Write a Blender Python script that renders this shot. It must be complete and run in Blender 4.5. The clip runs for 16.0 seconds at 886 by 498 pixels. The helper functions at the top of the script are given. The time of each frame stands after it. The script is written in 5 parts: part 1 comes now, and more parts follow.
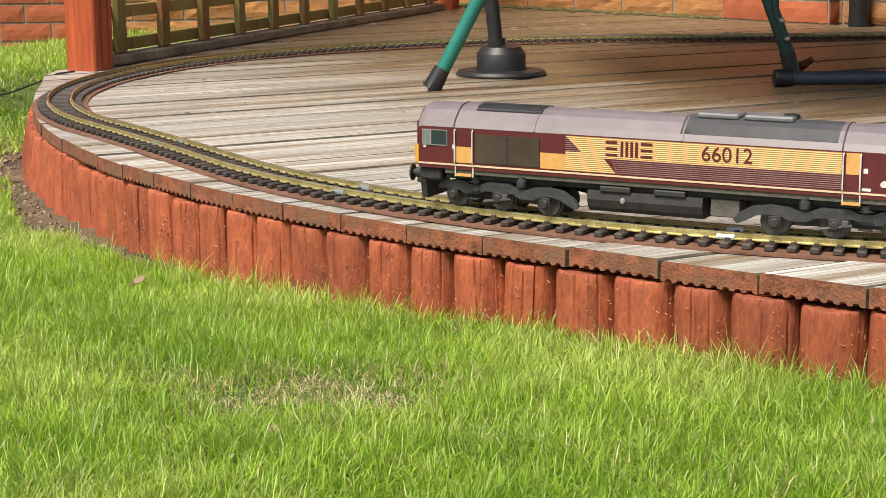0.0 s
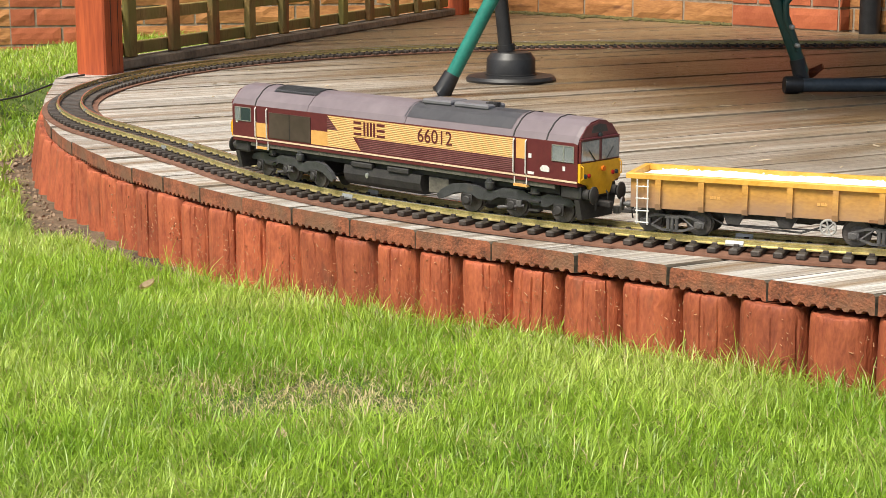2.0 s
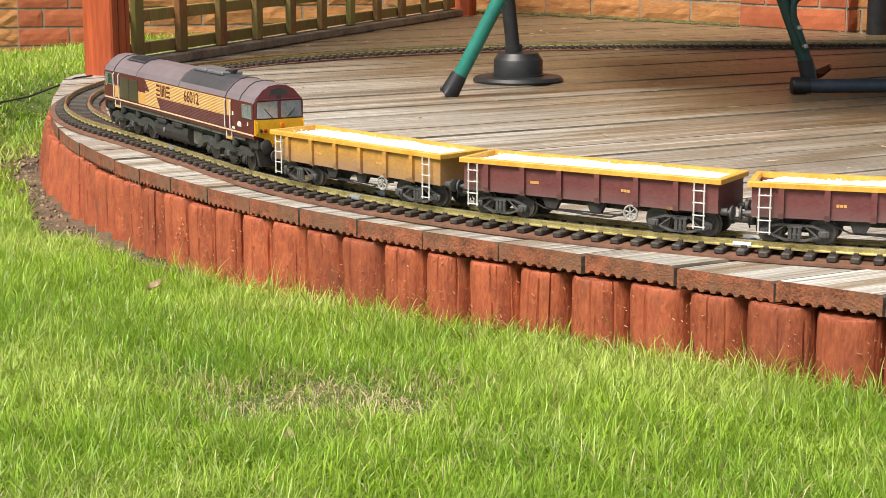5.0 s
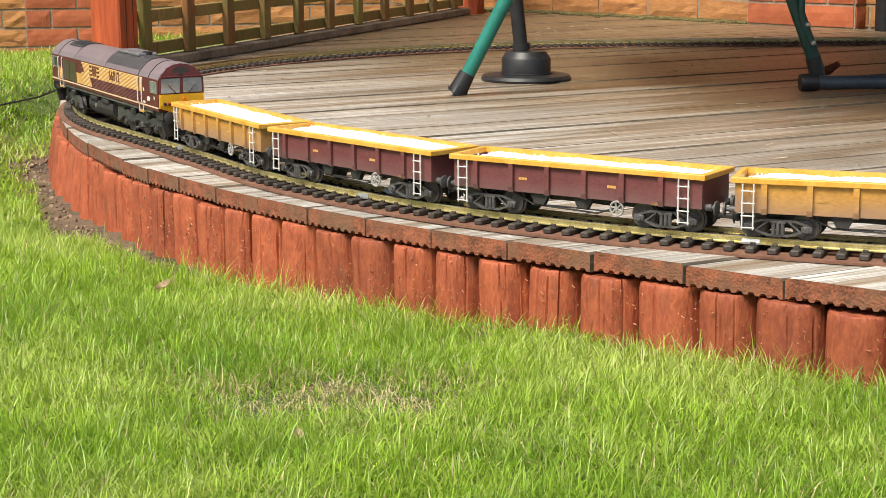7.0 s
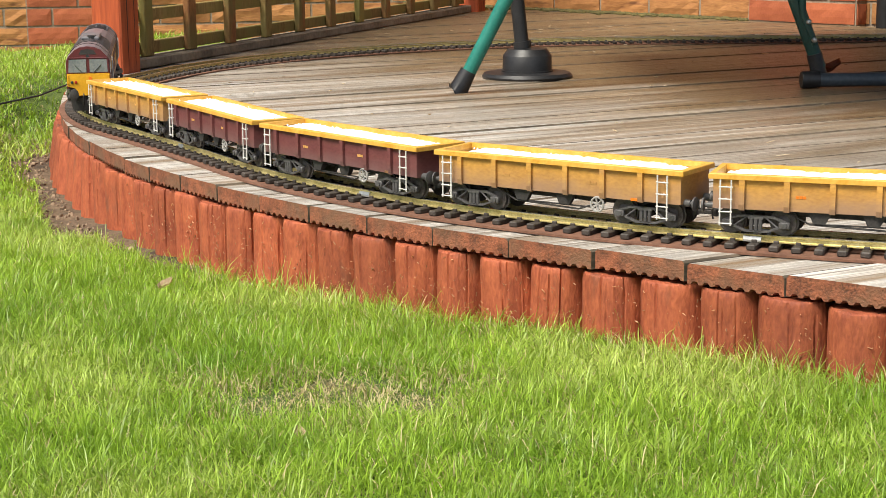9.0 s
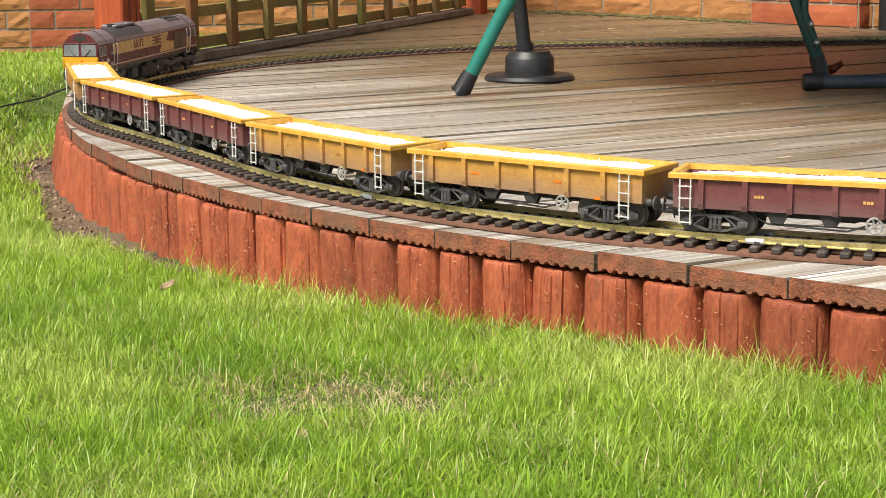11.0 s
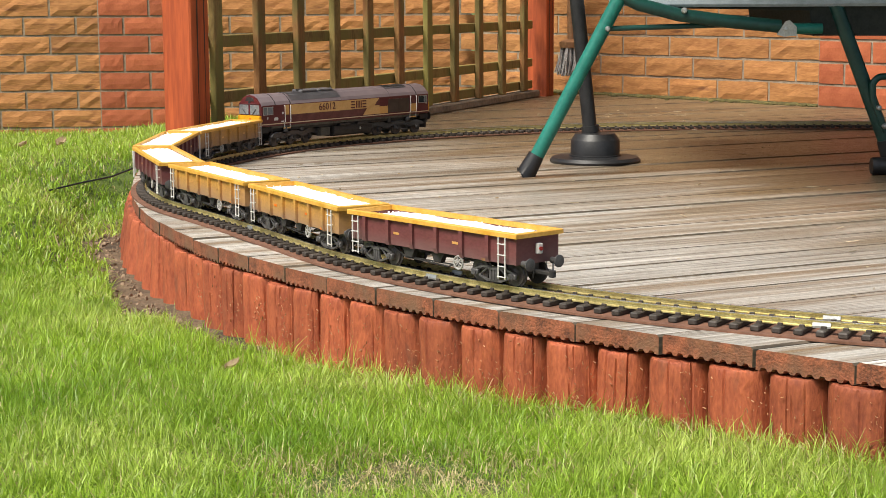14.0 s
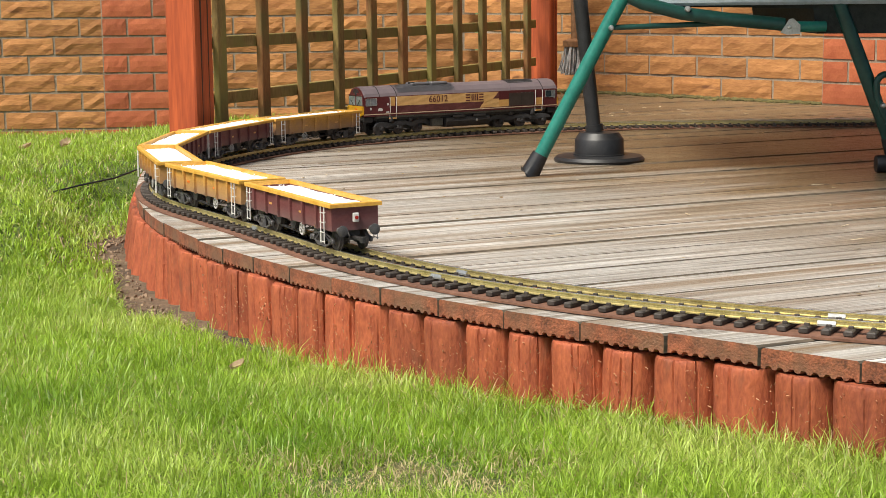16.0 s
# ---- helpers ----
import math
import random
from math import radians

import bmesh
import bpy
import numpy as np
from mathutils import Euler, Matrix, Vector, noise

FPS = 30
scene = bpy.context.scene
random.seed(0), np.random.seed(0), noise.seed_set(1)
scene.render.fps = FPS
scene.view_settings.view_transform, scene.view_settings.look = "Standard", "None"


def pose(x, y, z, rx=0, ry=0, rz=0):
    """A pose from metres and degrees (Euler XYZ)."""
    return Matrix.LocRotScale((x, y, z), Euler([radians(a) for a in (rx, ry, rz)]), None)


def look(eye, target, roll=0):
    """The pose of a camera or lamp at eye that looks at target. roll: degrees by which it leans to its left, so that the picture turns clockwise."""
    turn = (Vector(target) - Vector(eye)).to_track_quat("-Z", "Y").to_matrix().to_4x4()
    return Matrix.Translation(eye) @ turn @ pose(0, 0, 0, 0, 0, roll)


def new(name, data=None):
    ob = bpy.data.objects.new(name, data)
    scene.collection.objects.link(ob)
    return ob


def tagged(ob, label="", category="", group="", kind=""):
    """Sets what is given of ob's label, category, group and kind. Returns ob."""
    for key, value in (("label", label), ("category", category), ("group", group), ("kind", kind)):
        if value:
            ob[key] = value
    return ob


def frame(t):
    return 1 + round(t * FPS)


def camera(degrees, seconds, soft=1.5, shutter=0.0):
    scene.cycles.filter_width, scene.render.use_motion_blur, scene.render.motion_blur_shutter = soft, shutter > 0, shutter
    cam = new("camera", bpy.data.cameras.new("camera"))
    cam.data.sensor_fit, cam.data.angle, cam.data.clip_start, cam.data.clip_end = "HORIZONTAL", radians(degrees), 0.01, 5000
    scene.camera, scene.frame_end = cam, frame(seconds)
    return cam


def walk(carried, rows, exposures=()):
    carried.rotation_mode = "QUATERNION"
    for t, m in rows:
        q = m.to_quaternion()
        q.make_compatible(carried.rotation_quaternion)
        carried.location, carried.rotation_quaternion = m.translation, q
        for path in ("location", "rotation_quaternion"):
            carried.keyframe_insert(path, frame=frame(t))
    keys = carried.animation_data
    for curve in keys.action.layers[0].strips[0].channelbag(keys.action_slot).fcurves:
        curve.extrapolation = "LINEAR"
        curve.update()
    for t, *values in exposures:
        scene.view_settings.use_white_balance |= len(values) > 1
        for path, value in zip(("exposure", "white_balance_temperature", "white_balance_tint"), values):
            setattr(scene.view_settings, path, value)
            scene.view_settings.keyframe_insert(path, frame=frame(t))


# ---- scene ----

cam = camera(29.3, 16.0, soft=0.60)
EYE = Vector((0.0, 0.0, 0.4029))
# seconds, yaw, pitch, lean in degrees: a hand-turned camera on a fixed stand
TURNS = [
    (0, -3.321, -11.479, -0.271), (0.5, -3.180, -11.402, -0.207), (1, -3.128, -11.356, -0.145),
    (1.5, -3.063, -11.321, -0.066), (2, -3.018, -11.301, -0.030), (2.5, -2.977, -11.278, 0.005),
    (3, -2.938, -11.261, -0.005), (3.5, -2.935, -11.249, 0.044), (4, -2.869, -11.250, 0.056),
    (6.5, -2.561, -11.320, -0.302), (7, -2.471, -11.320, -0.362), (7.5, -2.436, -11.311, -0.389),
    (8, -2.427, -11.319, -0.453), (8.5, -2.426, -11.404, -0.460), (9, -2.424, -11.394, -0.458),
    (11.5, -2.334, -11.310, -0.490), (11.6, -2.334, -11.286, -0.483), (11.7, -2.344, -10.820, -0.347),
    (11.8, -2.355, -10.282, -0.189), (11.9, -2.358, -10.147, -0.149), (12, -2.360, -10.086, -0.132),
    (12.5, -2.347, -10.036, -0.205), (13, -2.332, -10.064, -0.205), (13.4, -2.267, -10.020, -0.209),
    (13.5, -1.513, -9.441, -0.347), (13.6, -0.763, -8.988, -0.287), (13.7, -0.457, -8.778, -0.303),
    (13.8, -0.283, -8.659, -0.313), (13.9, -0.174, -8.584, -0.318), (14, -0.152, -8.569, -0.319),
    (14.5, -0.090, -8.583, -0.457), (15, -0.060, -8.578, -0.512), (15.5, -0.034, -8.579, -0.555),
    (16, 0.000, -8.578, -0.596)]


def aim(yaw, pitch, lean):
    a, b = radians(yaw), radians(pitch)
    return look(EYE, EYE + Vector((-math.sin(a) * math.cos(b), math.cos(a) * math.cos(b), math.sin(b))), lean)


walk(cam, [(t, aim(*r)) for t, *r in TURNS], [(0, 0.40, 6700, 7), (2.0, 0.49, 6700, 7), (11.5, 0.47, 6700, 7), (12.2, 0.38, 6700, 7), (16, 0.38, 6700, 7)])

# ---- light: thin cloud, a broad soft sun high over the viewer's left ----
SUN_FROM = Vector((-0.60, -0.62, 1.30))
world = bpy.data.worlds.new("world")
scene.world = world
world.use_nodes = True
wn = world.node_tree
sky = wn.nodes.new("ShaderNodeTexSky")
sky.sky_type, sky.sun_disc = "NISHITA", False
sky.sun_elevation = math.atan2(SUN_FROM.z, SUN_FROM.xy.length)
sky.sun_rotation = math.atan2(SUN_FROM.x, SUN_FROM.y)
sky.air_density, sky.dust_density, sky.ozone_density = 1.0, 3.0, 1.0
bg = wn.nodes["Background"]
bg.inputs[1].default_value = 0.095
wn.links.new(sky.outputs[0], bg.inputs[0])
sun = new("sun", bpy.data.lights.new("sun", "SUN"))
sun.data.energy, sun.data.angle, sun.data.color = 4.4, radians(26), (1.0, 0.95, 0.87)
sun.matrix_world = look(SUN_FROM * 10, (0, 0, 0))

# ---- materials ----


def mat(name, a, b, scale=20.0, rough=0.7, bump=0.3, metal=0.0, stretch=(1, 1, 1), fine=6.0, third=None,
        third_scale=4.0, third_at=(0.5, 0.62), vary=0.0, island=False, dist=0.002, turn=0.0, spec=0.5):
    """Two-tone noise with finer grain, an optional patchy third tone, and variation from piece to piece."""
    m = bpy.data.materials.new(name)
    m.use_nodes = True
    nt = m.node_tree
    n, l = nt.nodes, nt.links
    p = n["Principled BSDF"]
    co = n.new("ShaderNodeTexCoord")
    mp = n.new("ShaderNodeMapping")
    mp.inputs["Scale"].default_value = stretch
    mp.inputs["Rotation"].default_value = (0, 0, turn)
    l.new(co.outputs["Object"], mp.inputs[0])
    vec = mp.outputs[0]
    if vary and not island:
        oi = n.new("ShaderNodeObjectInfo")
        add = n.new("ShaderNodeVectorMath")
        sc = n.new("ShaderNodeMath")
        sc.operation = "MULTIPLY"
        sc.inputs[1].default_value = 37.0
        l.new(oi.outputs["Random"], sc.inputs[0])
        l.new(vec, add.inputs[0])
        l.new(sc.outputs[0], add.inputs[1])
        vec = add.outputs[0]
    n1 = n.new("ShaderNodeTexNoise")
    n1.inputs["Scale"].default_value, n1.inputs["Detail"].default_value = scale, 6.0
    l.new(vec, n1.inputs["Vector"])
    n2 = n.new("ShaderNodeTexNoise")
    n2.inputs["Scale"].default_value, n2.inputs["Detail"].default_value = scale * fine, 4.0
    l.new(vec, n2.inputs["Vector"])
    mx = n.new("ShaderNodeMath")
    mx.operation = "MULTIPLY_ADD"
    mx.inputs[1].default_value = 0.45
    l.new(n2.outputs[0], mx.inputs[0])
    s1 = n.new("ShaderNodeMath")
    s1.operation = "MULTIPLY"
    s1.inputs[1].default_value = 0.55
    l.new(n1.outputs[0], s1.inputs[0])
    l.new(s1.outputs[0], mx.inputs[2])
    ramp = n.new("ShaderNodeValToRGB")
    ramp.color_ramp.elements[0].position, ramp.color_ramp.elements[1].position = 0.36, 0.64
    ramp.color_ramp.elements[0].color, ramp.color_ramp.elements[1].color = (*a, 1), (*b, 1)
    l.new(mx.outputs[0], ramp.inputs[0])
    out = ramp.outputs[0]
    if third:
        n3 = n.new("ShaderNodeTexNoise")
        n3.inputs["Scale"].default_value, n3.inputs["Detail"].default_value = third_scale, 5.0
        l.new(vec, n3.inputs["Vector"])
        r3 = n.new("ShaderNodeMapRange")
        r3.inputs[1].default_value, r3.inputs[2].default_value = third_at
        l.new(n3.outputs[0], r3.inputs[0])
        mc = n.new("ShaderNodeMix")
        mc.data_type = "RGBA"
        l.new(r3.outputs[0], mc.inputs[0])
        l.new(out, mc.inputs[6])
        mc.inputs[7].default_value = (*third, 1)
        out = mc.outputs[2]
    if vary:
        src = n.new("ShaderNodeNewGeometry").outputs["Random Per Island"] if island else oi.outputs["Random"]
        vr = n.new("ShaderNodeMapRange")
        vr.inputs[3].default_value, vr.inputs[4].default_value = 1 - vary, 1 + vary
        l.new(src, vr.inputs[0])
        hs = n.new("ShaderNodeHueSaturation")
        l.new(vr.outputs[0], hs.inputs["Value"])
        l.new(out, hs.inputs["Color"])
        out = hs.outputs[0]
    l.new(out, p.inputs["Base Color"])
    p.inputs["Roughness"].default_value, p.inputs["Metallic"].default_value = rough, metal
    p.inputs["Specular IOR Level"].default_value = spec
    if bump:
        bp = n.new("ShaderNodeBump")
        bp.inputs["Strength"].default_value, bp.inputs["Distance"].default_value = bump, dist
        l.new(mx.outputs[0], bp.inputs["Height"])
        l.new(bp.outputs[0], p.inputs["Normal"])
    return m


BOARD_TURN = radians(25.6)
DECK = mat("weathered_decking", (0.16, 0.128, 0.098), (0.80, 0.77, 0.715), 5, 0.33, 1.0, stretch=(0.45, 34, 8), third=(0.25, 0.17, 0.10),
           third_scale=1.0, third_at=(0.48, 0.72), vary=0.16, dist=0.005, fine=4.0)


def browned_and_dimmed(m, tint):
    """Brown, damp timber towards the house and the swing seat, with an uneven, streaky border; the colour is also
    darkened for the sky sheen missing there.
    """
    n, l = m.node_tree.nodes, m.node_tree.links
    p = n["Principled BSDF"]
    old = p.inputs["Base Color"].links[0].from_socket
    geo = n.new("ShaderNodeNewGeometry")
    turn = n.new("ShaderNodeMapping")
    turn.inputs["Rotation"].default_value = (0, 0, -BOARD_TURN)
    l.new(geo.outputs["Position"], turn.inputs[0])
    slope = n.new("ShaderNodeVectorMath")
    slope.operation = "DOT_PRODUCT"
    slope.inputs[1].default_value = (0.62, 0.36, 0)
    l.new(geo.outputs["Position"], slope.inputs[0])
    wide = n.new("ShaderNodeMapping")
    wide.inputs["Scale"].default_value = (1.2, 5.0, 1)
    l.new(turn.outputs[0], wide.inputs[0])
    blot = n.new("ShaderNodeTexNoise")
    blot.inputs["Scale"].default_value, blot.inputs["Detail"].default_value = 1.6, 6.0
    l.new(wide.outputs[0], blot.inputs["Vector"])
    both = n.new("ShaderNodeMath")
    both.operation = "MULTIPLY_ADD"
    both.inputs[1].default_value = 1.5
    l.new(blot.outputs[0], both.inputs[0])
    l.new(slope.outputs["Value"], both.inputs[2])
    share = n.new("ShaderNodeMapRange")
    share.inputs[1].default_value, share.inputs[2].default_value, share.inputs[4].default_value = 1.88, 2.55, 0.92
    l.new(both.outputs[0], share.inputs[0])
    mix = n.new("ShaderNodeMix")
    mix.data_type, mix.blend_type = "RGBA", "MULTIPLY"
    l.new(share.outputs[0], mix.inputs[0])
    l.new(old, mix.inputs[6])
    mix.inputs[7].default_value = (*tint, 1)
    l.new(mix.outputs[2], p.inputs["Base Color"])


browned_and_dimmed(DECK, (0.37, 0.262, 0.135))
# dark colour for the boards' long edges and bevels, so the seams read
DARKEDGE = mat("dark_board_edge", (0.03, 0.025, 0.017), (0.15, 0.115, 0.08), 9, 0.9, 0.6, stretch=(0.6, 4, 4))
STAIN = mat("red_brown_stain_end_grain", (0.10, 0.036, 0.019), (0.36, 0.115, 0.055), 55, 0.85, 0.9, third=(0.17, 0.09, 0.052), third_scale=12,
            third_at=(0.46, 0.66), dist=0.004)
LOG = mat("terracotta_stained_log", (0.235, 0.050, 0.021), (0.42, 0.108, 0.044), 34, 0.74, 0.8, stretch=(1.8, 1.8, 0.7), third=(0.17, 0.062, 0.033), third_scale=18,
          third_at=(0.60, 0.78), vary=0.2, dist=0.003, fine=5)
POST = mat("terracotta_stained_post", (0.28, 0.048, 0.014), (0.50, 0.100, 0.028), 6, 0.55, 0.4, stretch=(6, 6, 0.5), fine=5)
TRELLIS = mat("green_weathered_trellis", (0.20, 0.125, 0.038), (0.40, 0.275, 0.095), 8, 0.8, 0.4, stretch=(3, 3, 1), third=(0.25, 0.21, 0.055), third_scale=4,
              third_at=(0.4, 0.6), vary=0.12)
TRELLIS_RED = mat("brown_stained_trellis", (0.22, 0.085, 0.028), (0.39, 0.18, 0.06), 8, 0.75, 0.4, stretch=(3, 3, 1), third=(0.20, 0.15, 0.045), third_scale=5,
                  third_at=(0.42, 0.6), vary=0.12)
GREYWOOD = mat("grey_timber", (0.15, 0.12, 0.085), (0.34, 0.28, 0.2), 12, 0.85, 0.4)
BUFF = mat("buff_brick", (0.30, 0.122, 0.040), (0.48, 0.225, 0.078), 9, 0.85, 0.7, stretch=(0.8, 0.8, 3.0), third=(0.17, 0.068, 0.028), third_scale=13,
           third_at=(0.60, 0.74), vary=0.2, dist=0.004)
REDBRICK = mat("red_brick", (0.34, 0.082, 0.032), (0.45, 0.128, 0.052), 25, 0.8, 0.25, vary=0.15)
MORTAR = mat("mortar", (0.19, 0.145, 0.10), (0.36, 0.30, 0.23), 40, 0.95, 0.5)
SOIL = mat("soil", (0.065, 0.042, 0.024), (0.19, 0.13, 0.08), 25, 0.95, 1.0, dist=0.008, third=(0.045, 0.03, 0.018), third_scale=7)
TURF = mat("matted_turf", (0.04, 0.075, 0.012), (0.13, 0.17, 0.035), 60, 0.95, 1.0, dist=0.01, third=(0.15, 0.125, 0.055), third_scale=9, third_at=(0.55, 0.72))
GRASS = mat("grass_blades", (0.145, 0.268, 0.02), (0.36, 0.51, 0.052), 1.6, 0.42, 0, vary=0.48, island=True, third=(0.48, 0.56, 0.13), third_scale=3.0,
            third_at=(0.46, 0.74), spec=0.5)
STRAW = mat("dry_grass_blades", (0.44, 0.34, 0.17), (0.68, 0.58, 0.34), 30, 0.8, 0, vary=0.3, island=True)
BRASS = mat("tarnished_brass_rail", (0.36, 0.29, 0.11), (0.66, 0.57, 0.29), 60, 0.36, 0.1, metal=0.6)
NICKEL = mat("polished_rail_head", (0.66, 0.64, 0.56), (0.84, 0.82, 0.74), 60, 0.2, 0.05, metal=0.9)
SLEEPER = mat("dark_brown_plastic_sleeper", (0.028, 0.022, 0.018), (0.07, 0.056, 0.048), 60, 0.6, 0.4, vary=0.2)
UNDERLAY = mat("brown_track_underlay", (0.11, 0.05, 0.03), (0.21, 0.10, 0.062), 30, 0.9, 0.5)
GREEN = mat("green_powder_coat", (0.008, 0.13, 0.10), (0.018, 0.19, 0.145), 18, 0.38, 0.12)
DKGREEN = mat("dark_green_powder_coat", (0.004, 0.035, 0.029), (0.008, 0.06, 0.048), 18, 0.38, 0.12)
BLACKP = mat("black_plastic", (0.008, 0.008, 0.009), (0.022, 0.022, 0.024), 40, 0.45, 0.2)
GREYTUBE = mat("grey_blue_tube", (0.035, 0.045, 0.055), (0.07, 0.085, 0.10), 20, 0.4, 0.1)
CUSHION = mat("dark_seat_fabric", (0.012, 0.016, 0.014), (0.03, 0.035, 0.03), 80, 0.9, 0.4)
PALEGREY = mat("pale_grey_fabric", (0.30, 0.36, 0.40), (0.44, 0.5, 0.54), 60, 0.85, 0.3)
STEEL = mat("zinc_steel", (0.38, 0.38, 0.37), (0.6, 0.6, 0.58), 50, 0.4, 0.1, metal=0.8)
MOP = mat("grey_mop_strands", (0.22, 0.20, 0.19), (0.48, 0.46, 0.45), 60, 0.95, 0.3, vary=0.2, island=True)
BROWNWOOD = mat("brown_handle_wood", (0.16, 0.07, 0.03), (0.28, 0.14, 0.06), 20, 0.7, 0.2)
MAROON = mat("maroon_locomotive_paint", (0.085, 0.013, 0.016), (0.115, 0.02, 0.022), 30, 0.42, 0.05)
ROOFM = mat("dusty_maroon_roof_paint", (0.152, 0.12, 0.13), (0.195, 0.158, 0.168), 9, 0.42, 0.05)
ROOFG = mat("grey_roof_panel", (0.115, 0.112, 0.122), (0.16, 0.155, 0.165), 12, 0.42, 0.05)
ROOFD = mat("dark_roof_mesh", (0.035, 0.035, 0.037), (0.07, 0.07, 0.072), 60, 0.6, 0.2)
GOLD = mat("gold_locomotive_paint", (0.58, 0.30, 0.085), (0.66, 0.37, 0.12), 30, 0.42, 0.05)
YELLOW = mat("warning_yellow_paint", (0.62, 0.30, 0.012), (0.76, 0.40, 0.02), 30, 0.42, 0.05)
CREAM = mat("cream_lining", (0.58, 0.42, 0.28), (0.68, 0.52, 0.36), 30, 0.5, 0)
WAGY = mat("weathered_yellow_wagon_paint", (0.40, 0.19, 0.035), (0.60, 0.315, 0.065), 26, 0.6, 0.15, stretch=(1, 1, 2), third=(0.31, 0.175, 0.11), third_scale=12,
           third_at=(0.44, 0.70))
WAGM = mat("weathered_maroon_wagon_paint", (0.115, 0.027, 0.029), (0.17, 0.052, 0.05), 26, 0.62, 0.15, stretch=(1, 1, 2), third=(0.155, 0.075, 0.07), third_scale=12,
           third_at=(0.5, 0.76))
RIM = mat("bright_yellow_wagon_rim", (0.58, 0.29, 0.03), (0.74, 0.41, 0.085), 40, 0.5, 0.05)
LOAD = mat("white_stone_load", (0.82, 0.81, 0.80), (0.95, 0.94, 0.93), 120, 0.9, 0.6, dist=0.001)
FRAME = mat("grey_weathered_bogie_metal", (0.045, 0.043, 0.044), (0.10, 0.096, 0.096), 90, 0.5, 0.3, third=(0.13, 0.11, 0.09), third_scale=70, third_at=(0.6, 0.8))
BOGIE = mat("dark_grey_bogie_casting", (0.028, 0.028, 0.030), (0.062, 0.062, 0.066), 110, 0.42, 0.3, third=(0.085, 0.07, 0.055), third_scale=80, third_at=(0.6, 0.8))
UNDER = mat("black_underframe", (0.014, 0.013, 0.013), (0.04, 0.036, 0.034), 60, 0.65, 0.3)
SOOT = mat("brown_grey_sill_dirt", (0.06, 0.055, 0.045), (0.13, 0.12, 0.095), 50, 0.75, 0.2)
WHEEL = mat("dusty_steel_wheel", (0.05, 0.043, 0.04), (0.12, 0.105, 0.098), 80, 0.5, 0.1, metal=0.2)
WHITEP = mat("white_painted_metal", (0.54, 0.52, 0.50), (0.70, 0.69, 0.66), 60, 0.5, 0.05)
GRILLE = mat("dark_brown_grille", (0.04, 0.027, 0.022), (0.07, 0.05, 0.04), 14, 0.3, 0.04)
REDLENS = mat("red_lamp_lens", (0.30, 0.012, 0.01), (0.4, 0.02, 0.014), 40, 0.2, 0)
ORANGE = mat("orange_socket", (0.7, 0.16, 0.01), (0.8, 0.2, 0.02), 40, 0.4, 0)
LEAF = mat("dry_red_leaf", (0.14, 0.035, 0.018), (0.30, 0.10, 0.04), 50, 0.7, 0.2)
TANLEAF = mat("pale_tan_leaf", (0.46, 0.33, 0.20), (0.62, 0.48, 0.32), 50, 0.7, 0.2)
PEBBLE = mat("pebbles", (0.13, 0.085, 0.052), (0.30, 0.215, 0.145), 30, 0.9, 0.4, vary=0.35, island=True)
LITTER = mat("pale_litter", (0.30, 0.21, 0.11), (0.66, 0.58, 0.44), 30, 0.85, 0.1, vary=0.35, island=True)
CLIPPING = mat("dried_clippings", (0.32, 0.13, 0.06), (0.50, 0.28, 0.15), 30, 0.85, 0.1, vary=0.4, island=True)
MOSS = mat("moss", (0.05, 0.05, 0.015), (0.15, 0.125, 0.04), 40, 0.95, 0.5, vary=0.4, island=True)
GREYWHEEL = mat("pale_grey_handwheel", (0.26, 0.25, 0.235), (0.42, 0.41, 0.39), 60, 0.55, 0.1)
CABLE = mat("black_cable", (0.01, 0.011, 0.013), (0.025, 0.027, 0.03), 60, 0.4, 0)


def glass():
    m = bpy.data.materials.new("dusky_cab_glass")
    m.use_nodes = True
    p = m.node_tree.nodes["Principled BSDF"]
    p.inputs["Base Color"].default_value = (0.03, 0.045, 0.05, 1)
    p.inputs["Roughness"].default_value = 0.08
    p.inputs["Transmission Weight"].default_value = 0.1
    return m


GLASS = glass()


def screen_glass():
    """Glass over a pale cab interior: it mirrors the sky, part of which is put into its grey."""
    m = mat("sky_lit_cab_glass", (0.14, 0.155, 0.165), (0.24, 0.25, 0.255), 60, 0.07, 0)
    m.node_tree.nodes["Principled BSDF"].inputs["Specular IOR Level"].default_value = 0.9
    return m


SCREEN = screen_glass()


